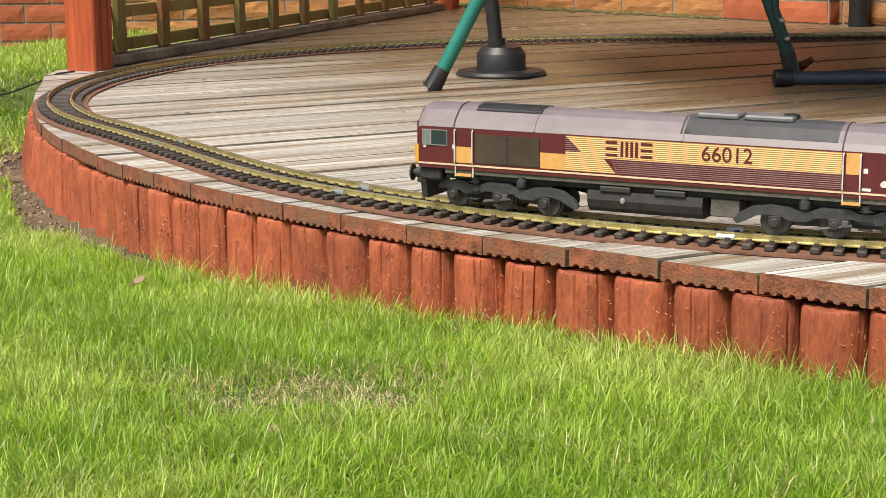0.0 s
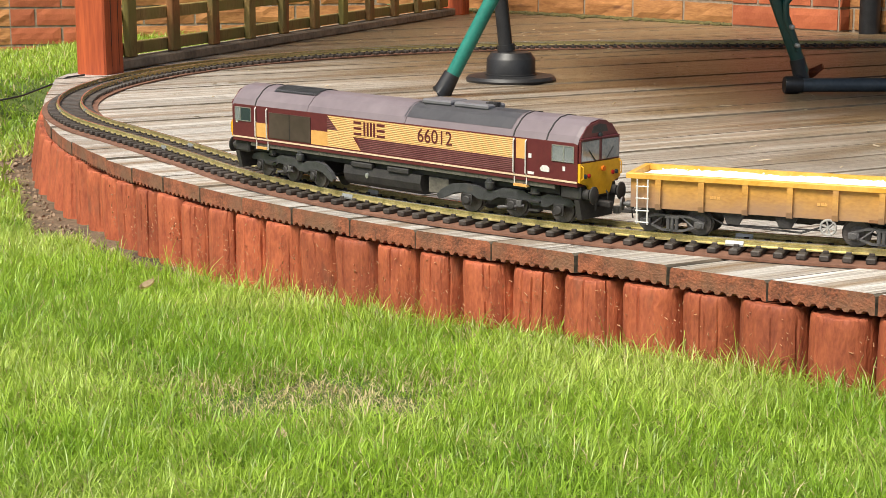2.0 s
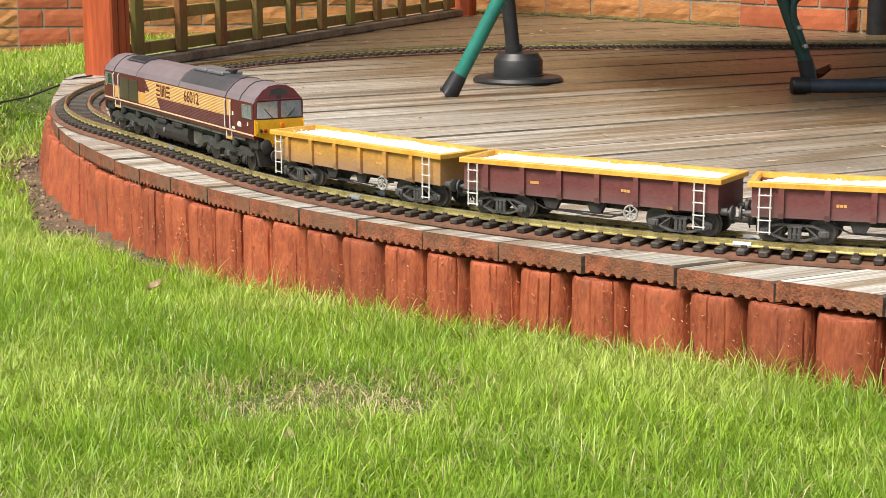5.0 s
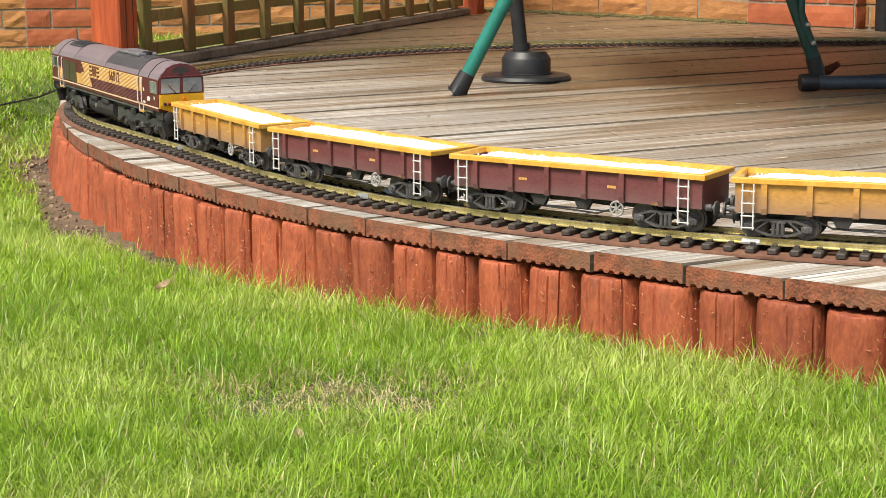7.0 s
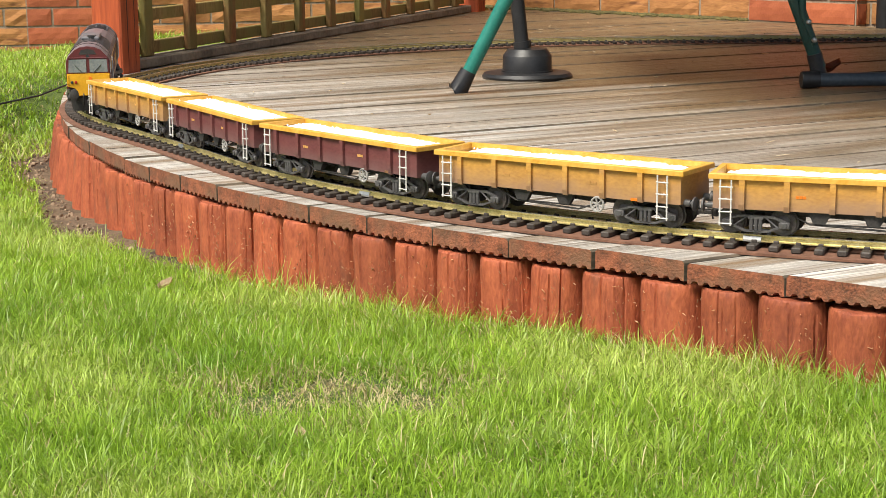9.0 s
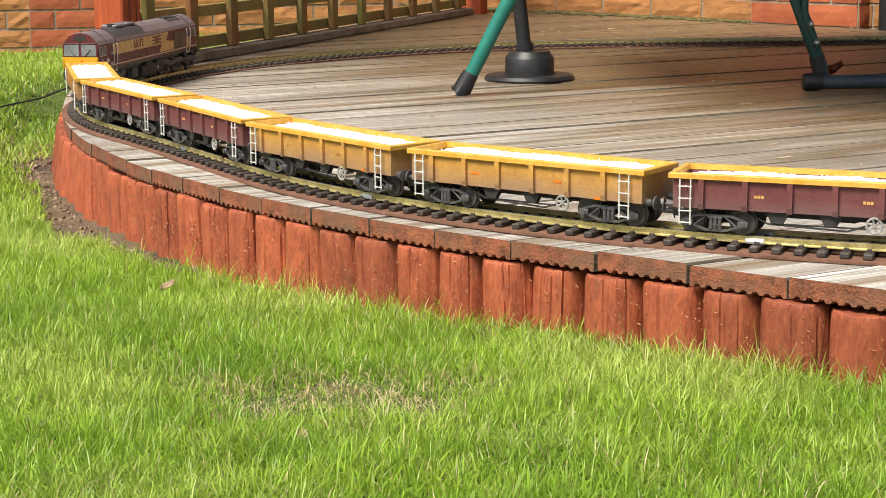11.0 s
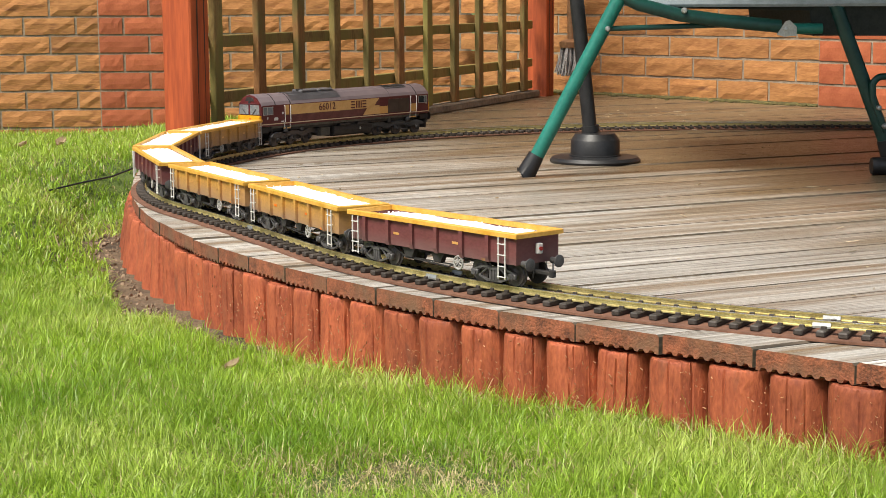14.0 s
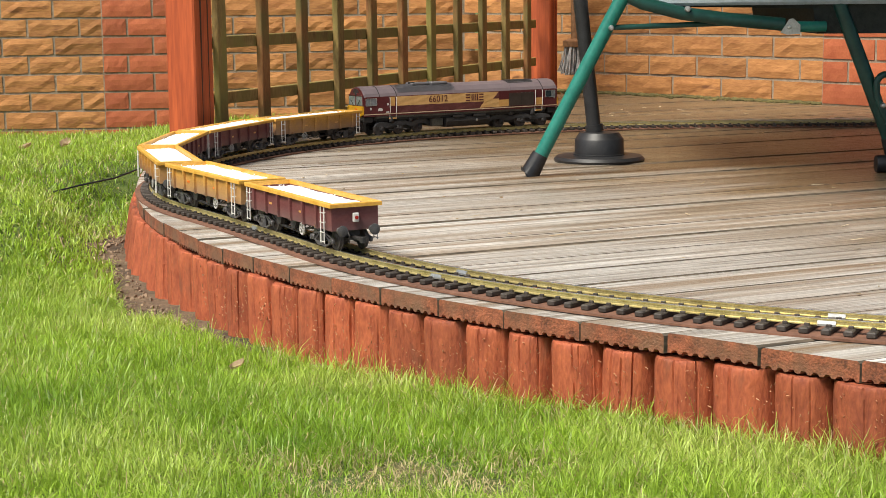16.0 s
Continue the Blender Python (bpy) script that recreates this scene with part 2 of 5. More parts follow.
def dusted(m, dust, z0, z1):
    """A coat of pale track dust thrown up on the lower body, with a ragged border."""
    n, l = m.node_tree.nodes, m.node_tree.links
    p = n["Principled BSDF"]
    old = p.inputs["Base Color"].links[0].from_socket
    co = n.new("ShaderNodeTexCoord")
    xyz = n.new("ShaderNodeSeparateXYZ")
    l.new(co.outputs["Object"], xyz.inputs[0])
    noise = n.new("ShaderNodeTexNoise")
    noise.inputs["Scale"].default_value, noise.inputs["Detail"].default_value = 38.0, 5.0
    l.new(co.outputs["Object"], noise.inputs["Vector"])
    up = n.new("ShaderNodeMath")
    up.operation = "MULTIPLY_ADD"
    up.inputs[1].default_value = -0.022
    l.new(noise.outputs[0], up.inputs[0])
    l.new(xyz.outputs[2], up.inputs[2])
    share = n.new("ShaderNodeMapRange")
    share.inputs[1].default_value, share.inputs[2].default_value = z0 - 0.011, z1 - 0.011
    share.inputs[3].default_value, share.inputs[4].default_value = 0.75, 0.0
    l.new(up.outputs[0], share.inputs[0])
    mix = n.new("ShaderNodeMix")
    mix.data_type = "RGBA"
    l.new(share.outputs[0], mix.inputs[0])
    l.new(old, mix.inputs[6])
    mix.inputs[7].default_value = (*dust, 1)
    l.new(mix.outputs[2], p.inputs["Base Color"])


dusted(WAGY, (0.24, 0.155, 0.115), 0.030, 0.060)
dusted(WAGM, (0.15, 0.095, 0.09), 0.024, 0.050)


def let_light_through(m, share, tint):
    """Thin leaves: part of the light passes through the blade."""
    n, l = m.node_tree.nodes, m.node_tree.links
    out = n["Material Output"]
    tr = n.new("ShaderNodeBsdfTranslucent")
    tr.inputs[0].default_value = (*tint, 1)
    mix = n.new("ShaderNodeMixShader")
    mix.inputs[0].default_value = share
    l.new(n["Principled BSDF"].outputs[0], mix.inputs[1])
    l.new(tr.outputs[0], mix.inputs[2])
    l.new(mix.outputs[0], out.inputs[0])


let_light_through(GRASS, 0.36, (0.41, 0.59, 0.06))
let_light_through(STRAW, 0.3, (0.55, 0.45, 0.22))


def ribbed(name, a, b, pitch):
    """Paint on a corrugated steel side: horizontal ribs, by relief, with a little dust in the troughs."""
    m = mat(name, a, b, 30, 0.5, 0)
    n, l = m.node_tree.nodes, m.node_tree.links
    p = n["Principled BSDF"]
    w = n.new("ShaderNodeTexWave")
    w.bands_direction = "Z"
    w.inputs["Scale"].default_value = 2 * math.pi / (20 * pitch)
    co = n.new("ShaderNodeTexCoord")
    l.new(co.outputs["Object"], w.inputs["Vector"])
    bp = n.new("ShaderNodeBump")
    bp.inputs["Strength"].default_value, bp.inputs["Distance"].default_value = 1.0, 0.00042
    l.new(w.outputs["Fac"], bp.inputs["Height"])
    l.new(bp.outputs[0], p.inputs["Normal"])
    return m


GOLD_RIB = ribbed("gold_corrugated_side", (0.60, 0.34, 0.12), (0.67, 0.40, 0.16), 0.0024)
MAROON_RIB = ribbed("maroon_corrugated_side", (0.09, 0.02, 0.02), (0.14, 0.045, 0.04), 0.0024)

# ---- mesh helpers ----


def finish(name, bm, material, parent=None, label="", smooth=False):
    me = bpy.data.meshes.new(name)
    bm.normal_update()
    bm.to_mesh(me)
    bm.free()
    for one in material if isinstance(material, (list, tuple)) else [material]:
        me.materials.append(one)
    if smooth:
        me.polygons.foreach_set("use_smooth", [True] * len(me.polygons))
        me.set_sharp_from_angle(angle=radians(38))
    ob = new(name, me)
    if parent is not None:
        ob.parent = parent
    if label:
        tagged(ob, label)
    return ob


def part(name, bm, material, parent, label="", smooth=False):
    return finish(name, bm, material, parent, label, smooth)


def shared(name, me, parent, m=None):
    ob = new(name, me)
    ob.parent = parent
    if m is not None:
        ob.matrix_local = m
    return ob


def box(bm, x0, x1, y0, y1, z0, z1, bev=0.0, mi=0):
    vs = [bm.verts.new(c) for c in ((x0, y0, z0), (x1, y0, z0), (x1, y1, z0), (x0, y1, z0), (x0, y0, z1), (x1, y0, z1), (x1, y1, z1), (x0, y1, z1))]
    fs = [bm.faces.new([vs[i] for i in q]) for q in ((3, 2, 1, 0), (4, 5, 6, 7), (0, 1, 5, 4), (1, 2, 6, 5), (2, 3, 7, 6), (3, 0, 4, 7))]
    for f in fs:
        f.material_index = mi
    if bev:
        es = {e for f in fs for e in f.edges}
        r = bmesh.ops.bevel(bm, geom=list(es), offset=bev, segments=1, profile=0.5, affect="EDGES")
        for f in r["faces"]:
            f.material_index = mi
    return vs


def prism(bm, pts, y0, y1, axis="y", mi=0):
    """Extrude an outline of (a, b) between two places along an axis: y takes (x, z), x takes (y, z), z takes (x, y)."""
    def place(a, b, c):
        return {"y": (a, c, b), "x": (c, a, b), "z": (a, b, c)}[axis]
    lo = [bm.verts.new(place(a, b, y0)) for a, b in pts]
    hi = [bm.verts.new(place(a, b, y1)) for a, b in pts]
    n = len(pts)
    fs = [bm.faces.new(lo[::-1]), bm.faces.new(hi)]
    fs += [bm.faces.new((lo[i], lo[(i + 1) % n], hi[(i + 1) % n], hi[i])) for i in range(n)]
    for f in fs:
        f.material_index = mi
    bmesh.ops.recalc_face_normals(bm, faces=fs)


def tube(bm, path, r, sides=12, mi=0, cap=True):
    """A round tube along a list of points; r is one radius or one for each point."""
    pts = [Vector(p) for p in path]
    rs = r if isinstance(r, (list, tuple)) else [r] * len(pts)
    rings, up = [], None
    for i, p in enumerate(pts):
        d = (pts[min(i + 1, len(pts) - 1)] - pts[max(i - 1, 0)]).normalized()
        if up is None:
            up = d.orthogonal().normalized()
        up = (up - d * up.dot(d)).normalized()
        side = d.cross(up)
        rings.append([bm.verts.new(p + (up * math.cos(a) + side * math.sin(a)) * rs[i]) for a in (2 * math.pi * k / sides for k in range(sides))])
    fs = []
    for a, b in zip(rings, rings[1:]):
        fs += [bm.faces.new((a[k], a[(k + 1) % sides], b[(k + 1) % sides], b[k])) for k in range(sides)]
    if cap:
        fs += [bm.faces.new(rings[0][::-1]), bm.faces.new(rings[-1])]
    for f in fs:
        f.material_index = mi


def lathe(bm, prof, sides=24, at=(0, 0, 0), axis="z", mi=0):
    """Turn an outline of (radius, height) round an axis."""
    rings = []
    for r, h in prof:
        ring = []
        for k in range(sides):
            a = 2 * math.pi * k / sides
            c, s = r * math.cos(a), r * math.sin(a)
            v = {"z": (c, s, h), "y": (c, h, s), "x": (h, c, s)}[axis]
            ring.append(bm.verts.new(Vector(at) + Vector(v)))
        rings.append(ring)
    fs = [bm.faces.new((a[k], a[(k + 1) % sides], b[(k + 1) % sides], b[k])) for a, b in zip(rings, rings[1:]) for k in range(sides)]
    fs += [bm.faces.new(rings[0]), bm.faces.new(rings[-1])]
    for f in fs:
        f.material_index = mi
    bmesh.ops.recalc_face_normals(bm, faces=fs)


def empty(name, m=None):
    ob = new(name)
    ob.empty_display_size = 0.05
    if m is not None:
        ob.matrix_world = m
    return ob


# ---- plan: arcs of the track (its outer rail) and of the deck's edge ----


def arcs(x, y, heading, parts, step=0.01):
    out = [(x, y, heading)]
    for length, bend in parts:
        n = max(1, round(length / step))
        d = length / n
        for _ in range(n):
            h = heading + bend * d / 2
            x, y, heading = x + d * math.cos(h), y + d * math.sin(h), heading + bend * d
            out.append((x, y, heading))
    return out


GAUGE = 0.0475
RAIL = 0.020
back = arcs(0.509, 1.931, 2.711 - math.pi, [(0.646, 0.666)])
loop = [(x, y, h + math.pi) for x, y, h in back[:0:-1]] + arcs(0.509, 1.931, 2.711, [(1.022, -0.666), (0.541, 0.117), (0.675, -0.858), (2.119, -0.715)])
near, far = loop[0], loop[-1]
bendr = (far[1] - near[1]) / 2
loop += arcs(far[0], far[1], 0.0, [(0.7 + near[0] - far[0], 0.0), (math.pi * bendr, -1 / bendr), (0.7, 0.0)])[1:]
LOOP = np.array(loop)
LOOP_S = np.concatenate([[0], np.cumsum(np.hypot(np.diff(LOOP[:, 0]), np.diff(LOOP[:, 1])))])
ROUND = LOOP_S[-1]


def on_track(s, off=0.0):
    """Place and heading on the track's centre line, off metres to the left of the way of travel."""
    turns = math.floor(s / ROUND)
    u = s - turns * ROUND
    x, y, h = (float(np.interp(u, LOOP_S, LOOP[:, i])) for i in range(3))
    o = off - GAUGE / 2
    return x - o * math.sin(h), y + o * math.cos(h), h


edge_back = arcs(0.575, 1.719, 2.465 - math.pi, [(1.10, 0.615), (0.6, 0.0), (1.75 * math.pi / 2, 1 / 1.75), (0.7, 0.0)])
edge = [p[:2] for p in edge_back[:0:-1]] + [p[:2] for p in arcs(0.575, 1.719, 2.465, [(0.559, -0.085), (1.411, -0.417), (0.384, -0.289), (0.60, -0.10)])]
EDGE = np.array(edge)

# ---- ground and lawn ----
# the house: a wall that comes forward behind the swing seat, one behind the trellis, and one out of sight that closes the place
WALL_AT = pose(0.627, 6.90, 0, 0, 0, -48.5)
WALL_WEST_AT = pose(-0.70, 7.40, 0, 0, 0, 8)
WALL_EAST_AT = pose(1.92, 5.445, 0, 0, 0, 0)
POST_A, POST_B = Vector((-0.635, 4.31, 0)), Vector((0.407, 6.745, 0))
OUTLINE = np.array([tuple(p) for p in EDGE] + [(-0.70, 4.40), (0.335, 6.84), (0.60, 6.86), (1.83, 5.47), (3.35, 4.74)])


def within(px, py, poly):
    """Which of the points lie inside the outline."""
    inside = np.zeros(len(px), bool)
    x0, y0 = poly[-1]
    for x1, y1 in poly:
        cross = (y1 > py) != (y0 > py)
        with np.errstate(divide="ignore", invalid="ignore"):
            inside ^= cross & (px < (x0 - x1) * (py - y1) / (y0 - y1) + x1)
        x0, y0 = x1, y1
    return inside


def before_house(px, py):
    """Which of the points lie on the garden's side of the house walls."""
    return (py < 6.87 - 1.1303 * (px - 0.627)) & (py < 7.37 + 0.1405 * (px + 0.70)) & ((px < 1.92) | (py < 5.42))


def edge_gap(px, py):
    d = np.full(len(px), 9.0)
    for x, y in EDGE[::4]:
        d = np.minimum(d, np.hypot(px - x, py - y))
    return d


def soft(a, b, v):
    t = np.clip((v - a) / (b - a), 0, 1)
    return t * t * (3 - 2 * t)


def ground_z(px, py):
    gap = edge_gap(px, py)
    left = soft(2.9, 3.5, py) * soft(-0.35, -0.65, px)
    low = soft(0.25, -0.25, px) * soft(0.45, 0.08, gap) * (1 - left * 0.6)
    z = -0.112 + 0.018 * soft(0.05, 0.45, gap) - 0.024 * low + left * 0.062 * soft(0.10, 0.22, gap)
    z = z - (0.055 - 0.022 * soft(-1.4, -0.9, px)) * np.clip(py - 4.5, 0, 6)
    return z + 0.006 * np.sin(px * 9 + 1.3 * np.sin(py * 7)) * np.sin(py * 8 + 0.5)


def make_ground():
    xs = np.unique(np.concatenate([np.arange(-2.8, 1.4, 0.03), np.linspace(-2.8, -70, 14), np.arange(1.4, 6.0, 0.15), np.linspace(6.0, 70, 14)]))
    ys = np.unique(np.concatenate([np.arange(0.6, 5.0, 0.03), np.arange(5.0, 9.0, 0.12), np.linspace(0.6, -70, 12), np.linspace(9, 70, 12)]))
    gx, gy = np.meshgrid(xs, ys)
    z = ground_z(gx.ravel(), gy.ravel())
    w = len(xs)
    faces = [(j * w + i, j * w + i + 1, (j + 1) * w + i + 1, (j + 1) * w + i) for j in range(len(ys) - 1) for i in range(w - 1)]
    me = bpy.data.meshes.new("ground")
    me.from_pydata(np.column_stack([gx.ravel(), gy.ravel(), z]).tolist(), [], faces)
    me.materials.append(TURF)
    me.materials.append(SOIL)
    corner = np.array([f[0] for f in faces])
    cx, cy = gx.ravel()[corner] + 0.015, gy.ravel()[corner] + 0.015
    bare = within(cx, cy, OUTLINE) | (edge_gap(cx, cy) < 0.03 + 0.085 * soft(2.1, 2.9, cy) * soft(3.95, 3.6, cy) * soft(0.15, -0.35, cx))
    me.polygons.foreach_set("material_index", bare.astype(np.int32))
    me.polygons.foreach_set("use_smooth", [True] * len(me.polygons))
    tagged(new("ground", me), "lawn turf with bare brown soil beside the deck", "ground", kind="structure")


def blades(name, px, py, height, width, lean, material, label, rng):
    """Grass: tapering blades that arch over, in three lengths each, in one mesh."""
    n = len(px)
    a = rng.uniform(0, 2 * math.pi, n)
    b = a + math.pi / 2 + rng.normal(0, 0.5, n)
    flat = np.column_stack([np.cos(a) * width / 2, np.sin(a) * width / 2, np.zeros(n)])
    way = np.column_stack([np.cos(b), np.sin(b), np.zeros(n)])
    v = np.empty((n, 7, 3))
    at = np.column_stack([px, py, ground_z(px, py) - 0.003])
    tilt = lean * 0.35
    for k, taper in enumerate((1.0, 0.9, 0.62)):
        v[:, 2 * k] = at - flat * taper
        v[:, 2 * k + 1] = at + flat * taper
        at = at + way * (np.sin(tilt) * height / 3)[:, None] + np.array([0, 0, 1]) * (np.cos(tilt) * height / 3)[:, None]
        tilt = tilt + lean * 0.62
    v[:, 6] = at
    me = bpy.data.meshes.new(name)
    me.vertices.add(7 * n)
    me.vertices.foreach_set("co", v.ravel())
    k = 7 * np.arange(n)[:, None]
    loops = np.concatenate([k + np.array([[0, 1, 3, 2]]), k + np.array([[2, 3, 5, 4]]), k + np.array([[4, 5, 6]])], 1).ravel()
    me.loops.add(len(loops))
    me.loops.foreach_set("vertex_index", loops.astype(np.int32))
    me.polygons.add(3 * n)
    starts = (11 * np.arange(n)[:, None] + np.array([[0, 4, 8]])).ravel()
    me.polygons.foreach_set("loop_start", starts.astype(np.int32))
    me.update(calc_edges=True)
    me.materials.append(material)
    return tagged(new(name, me), label, "grass", kind="stuff")


def make_lawn():
    rng = np.random.default_rng(3)
    n = 430000
    # nearer ground gets more blades
    py = 1.15 + 1.95 * rng.random(n) ** 1.15
    px = rng.uniform(-0.95, 0.85, n)
    m = 120000
    fy = 2.7 + 5.9 * rng.random(m) ** 1.5
    fx = rng.uniform(-0.34, -0.08, m) * fy
    fx = np.where(rng.random(m) < 0.25, rng.uniform(-0.08, 0.06, m) * fy, fx)
    px, py = np.concatenate([px, fx]), np.concatenate([py, fy])
    gap = edge_gap(px, py)
    ok = ~within(px, py, OUTLINE) & (np.abs(px / py - 0.03) < 0.36) & ~((px > POST_A.x) & (py > 4.35) & (px > POST_A.x + (py - POST_A.y) * 0.43 - 0.03))
    wob = 0.02 * np.sin(px * 31) + 0.015 * np.sin(py * 43)
    trench = soft(2.1, 2.9, py) * soft(3.85, 3.55, py) * soft(0.15, -0.35, px)
    ok &= gap > 0.012 + trench * (0.078 + wob)
    ok &= before_house(px, py)
    bare = np.hypot((px + 0.032) / 1.5, (py - 1.706)) + 0.03 * np.sin(px * 40) * np.sin(py * 33)
    keep = rng.random(len(px)) < np.where(bare < 0.06, 0.5, np.where(bare < 0.10, 0.8, 1.0))
    bare2 = np.hypot((px + 0.13) / 1.4, (py - 1.441)) < 0.03
    keep &= ~bare2 | (rng.random(len(px)) < 0.3)
    ok &= keep
    px, py, gap, bare = px[ok], py[ok], gap[ok], bare[ok]
    tuft = 0.5 + 0.5 * np.sin(px * 23 + 2 * np.sin(py * 17)) * np.sin(py * 29 + np.sin(px * 19))
    h = (0.014 + 0.030 * rng.random(len(px)) ** 1.4) * (0.7 + 0.6 * tuft)
    h *= np.where(bare < 0.09, 0.6, 1.0) * (1 + 0.5 * np.exp(-(gap - 0.03) / 0.05) * rng.random(len(px)))
    wide = np.where(py > 2.9, 0.0030, 0.0014) * rng.uniform(0.6, 1.3, len(px))
    lean = 0.25 + 1.25 * rng.random(len(px))
    dry = rng.random(len(px)) < np.where(bare < 0.055, 0.75, np.where(bare < 0.12, 0.38, 0.10) + 0.12 * (gap < 0.06))
    # the rest of the garden, coarser
    k = 60000
    gx, gy = rng.uniform(-4.0, 5.5, k), rng.uniform(-2.5, 9.5, k)
    seen = (np.abs(gx / np.maximum(gy, 0.1) - 0.03) < 0.36) & (gy > 1.15) & (gx < 0.85)
    fine = ~seen & ~within(gx, gy, OUTLINE) & (edge_gap(gx, gy) > 0.02) & before_house(gx, gy) & (np.hypot(gx, gy) > 0.25)
    fine &= ~((gx > POST_A.x + (gy - POST_A.y) * 0.43 - 0.03) & (gy > 4.35) & (gx < 3.4))
    gx, gy = gx[fine], gy[fine]
    blades("grass", gx, gy, rng.uniform(0.025, 0.045, len(gx)), rng.uniform(0.004, 0.007, len(gx)), rng.uniform(0.2, 0.9, len(gx)), GRASS, "green lawn grass round the deck", rng)
    blades("grass", px[~dry], py[~dry], h[~dry], wide[~dry], lean[~dry], GRASS, "fresh bright green lawn grass in uneven tufts", rng)
    blades("dry_grass", px[dry], py[dry], h[dry] * 0.85, wide[dry], np.clip(lean[dry] * 1.25, 0, 1.7), STRAW, "dry straw-coloured blades and worn patch in the lawn", rng)


def make_pebbles():
    rng = np.random.default_rng(8)
    px, py = rng.uniform(-0.95, -0.25, 5200), rng.uniform(2.3, 3.95, 5200)
    gap = edge_gap(px, py)
    ok = ~within(px, py, OUTLINE) & (gap > 0.03) & (gap < 0.16)
    px, py = px[ok][:800], py[ok][:800]
    z = ground_z(px, py)
    bm = bmesh.new()
    for x, y, h in zip(px, py, z):
        r = rng.uniform(0.0018, 0.0055)
        m = pose(x, y, h + r * 0.2, *rng.uniform(0, 180, 3)) @ Matrix.Diagonal((r * 1.3, r, r * 0.7, 1))
        bmesh.ops.create_icosphere(bm, subdivisions=1, radius=1, matrix=m)
    tagged(finish("pebbles", bm, PEBBLE, smooth=True), "small brown stones and clods in the bare soil", "stones", kind="stuff")


# ---- deck ----


def crossings(v, along, across):
    """Where the line at v across the boards meets the deck's outline, along the boards."""
    hits = []
    a = OUTLINE
    b = np.roll(OUTLINE, -1, 0)
    va, vb = a @ across, b @ across
    for i in np.nonzero((va > v) != (vb > v))[0]:
        t = (v - va[i]) / (vb[i] - va[i])
        hits.append(float((a[i] + t * (b[i] - a[i])) @ along))
    return (min(hits), max(hits)) if len(hits) > 1 else None


def make_deck():
    along = np.array([math.cos(BOARD_TURN), math.sin(BOARD_TURN)])
    across = np.array([-along[1], along[0]])
    deck = tagged(empty("deck"), "weathered grey timber deck with a curved edge", "deck", kind="structure")
    vs = OUTLINE @ across
    pitch, thick = 0.1149, 0.024
    v0 = 1.9575 - pitch * math.floor((1.9575 - vs.min()) / pitch)
    rng = random.Random(5)
    for k in range(-1, int((vs.max() - vs.min()) / pitch) + 1):
        mid = v0 + k * pitch
        half = pitch / 2 - rng.uniform(0.0009, 0.0024)
        prof = [(-half, -0.0028), (-half + 0.0028, 0.0), (half - 0.0028, 0.0), (half, -0.0028), (half, -thick)]
        for j in range(8):
            c = half - 0.009 - j * 0.0134
            prof += [(c + 0.0046, -thick), (c + 0.0022, -thick + 0.0036), (c - 0.0022, -thick + 0.0036), (c - 0.0046, -thick)]
        prof += [(-half, -thick)]
        ends = [crossings(mid + a, along, across) for a, _ in prof]
        if any(e is None for e in ends):
            continue
        spread = max(e[1] for e in ends) - min(e[0] for e in ends)
        if spread < 0.12:
            continue
        lift = rng.uniform(-0.0012, 0.0012)
        jut = rng.uniform(-0.0012, 0.0016)
        bm = bmesh.new()
        cuts = [0.0, 0.33, 0.66, 1.0]
        rings = []
        for t in cuts:
            ring = []
            for (a, z), (u0, u1) in zip(prof, ends):
                u = (u0 + jut) * (1 - t) + u1 * t
                ring.append(bm.verts.new((u, a, z + lift)))
            rings.append(ring)
        n = len(prof)
        for r0, r1 in zip(rings, rings[1:]):
            for i in range(n):
                bm.faces.new((r0[i], r0[(i + 1) % n], r1[(i + 1) % n], r1[i])).material_index = 0 if i == 1 else 2 if i in (0, 2, 3, n - 1) else 1
        for cap in (rings[0][::-1], rings[-1]):
            bm.faces.new(cap).material_index = 1
        bmesh.ops.recalc_face_normals(bm, faces=bm.faces)
        o = part("board", bm, [DECK, STAIN, DARKEDGE], deck)
        o.matrix_local = Matrix.Rotation(BOARD_TURN, 4, "Z") @ Matrix.Translation((0, mid, 0))
    # joists that carry the boards, back from the edge
    bm = bmesh.new()
    for u in np.arange(-0.2, 4.0, 0.45):
        q = Matrix.Rotation(BOARD_TURN, 4, "Z")
        for vv in np.arange(1.2, 5.2, 0.1):
            c = q @ Vector((u, vv, 0))
            if within(np.array([c.x]), np.array([c.y]), OUTLINE)[0] and edge_gap(np.array([c.x]), np.array([c.y]))[0] > 0.2:
                corner = box(bm, u - 0.02, u + 0.02, vv - 0.05, vv + 0.05, -0.16, -0.0255)
                bmesh.ops.transform(bm, matrix=q, verts=corner)
    part("joist", bm, GREYWOOD, deck)


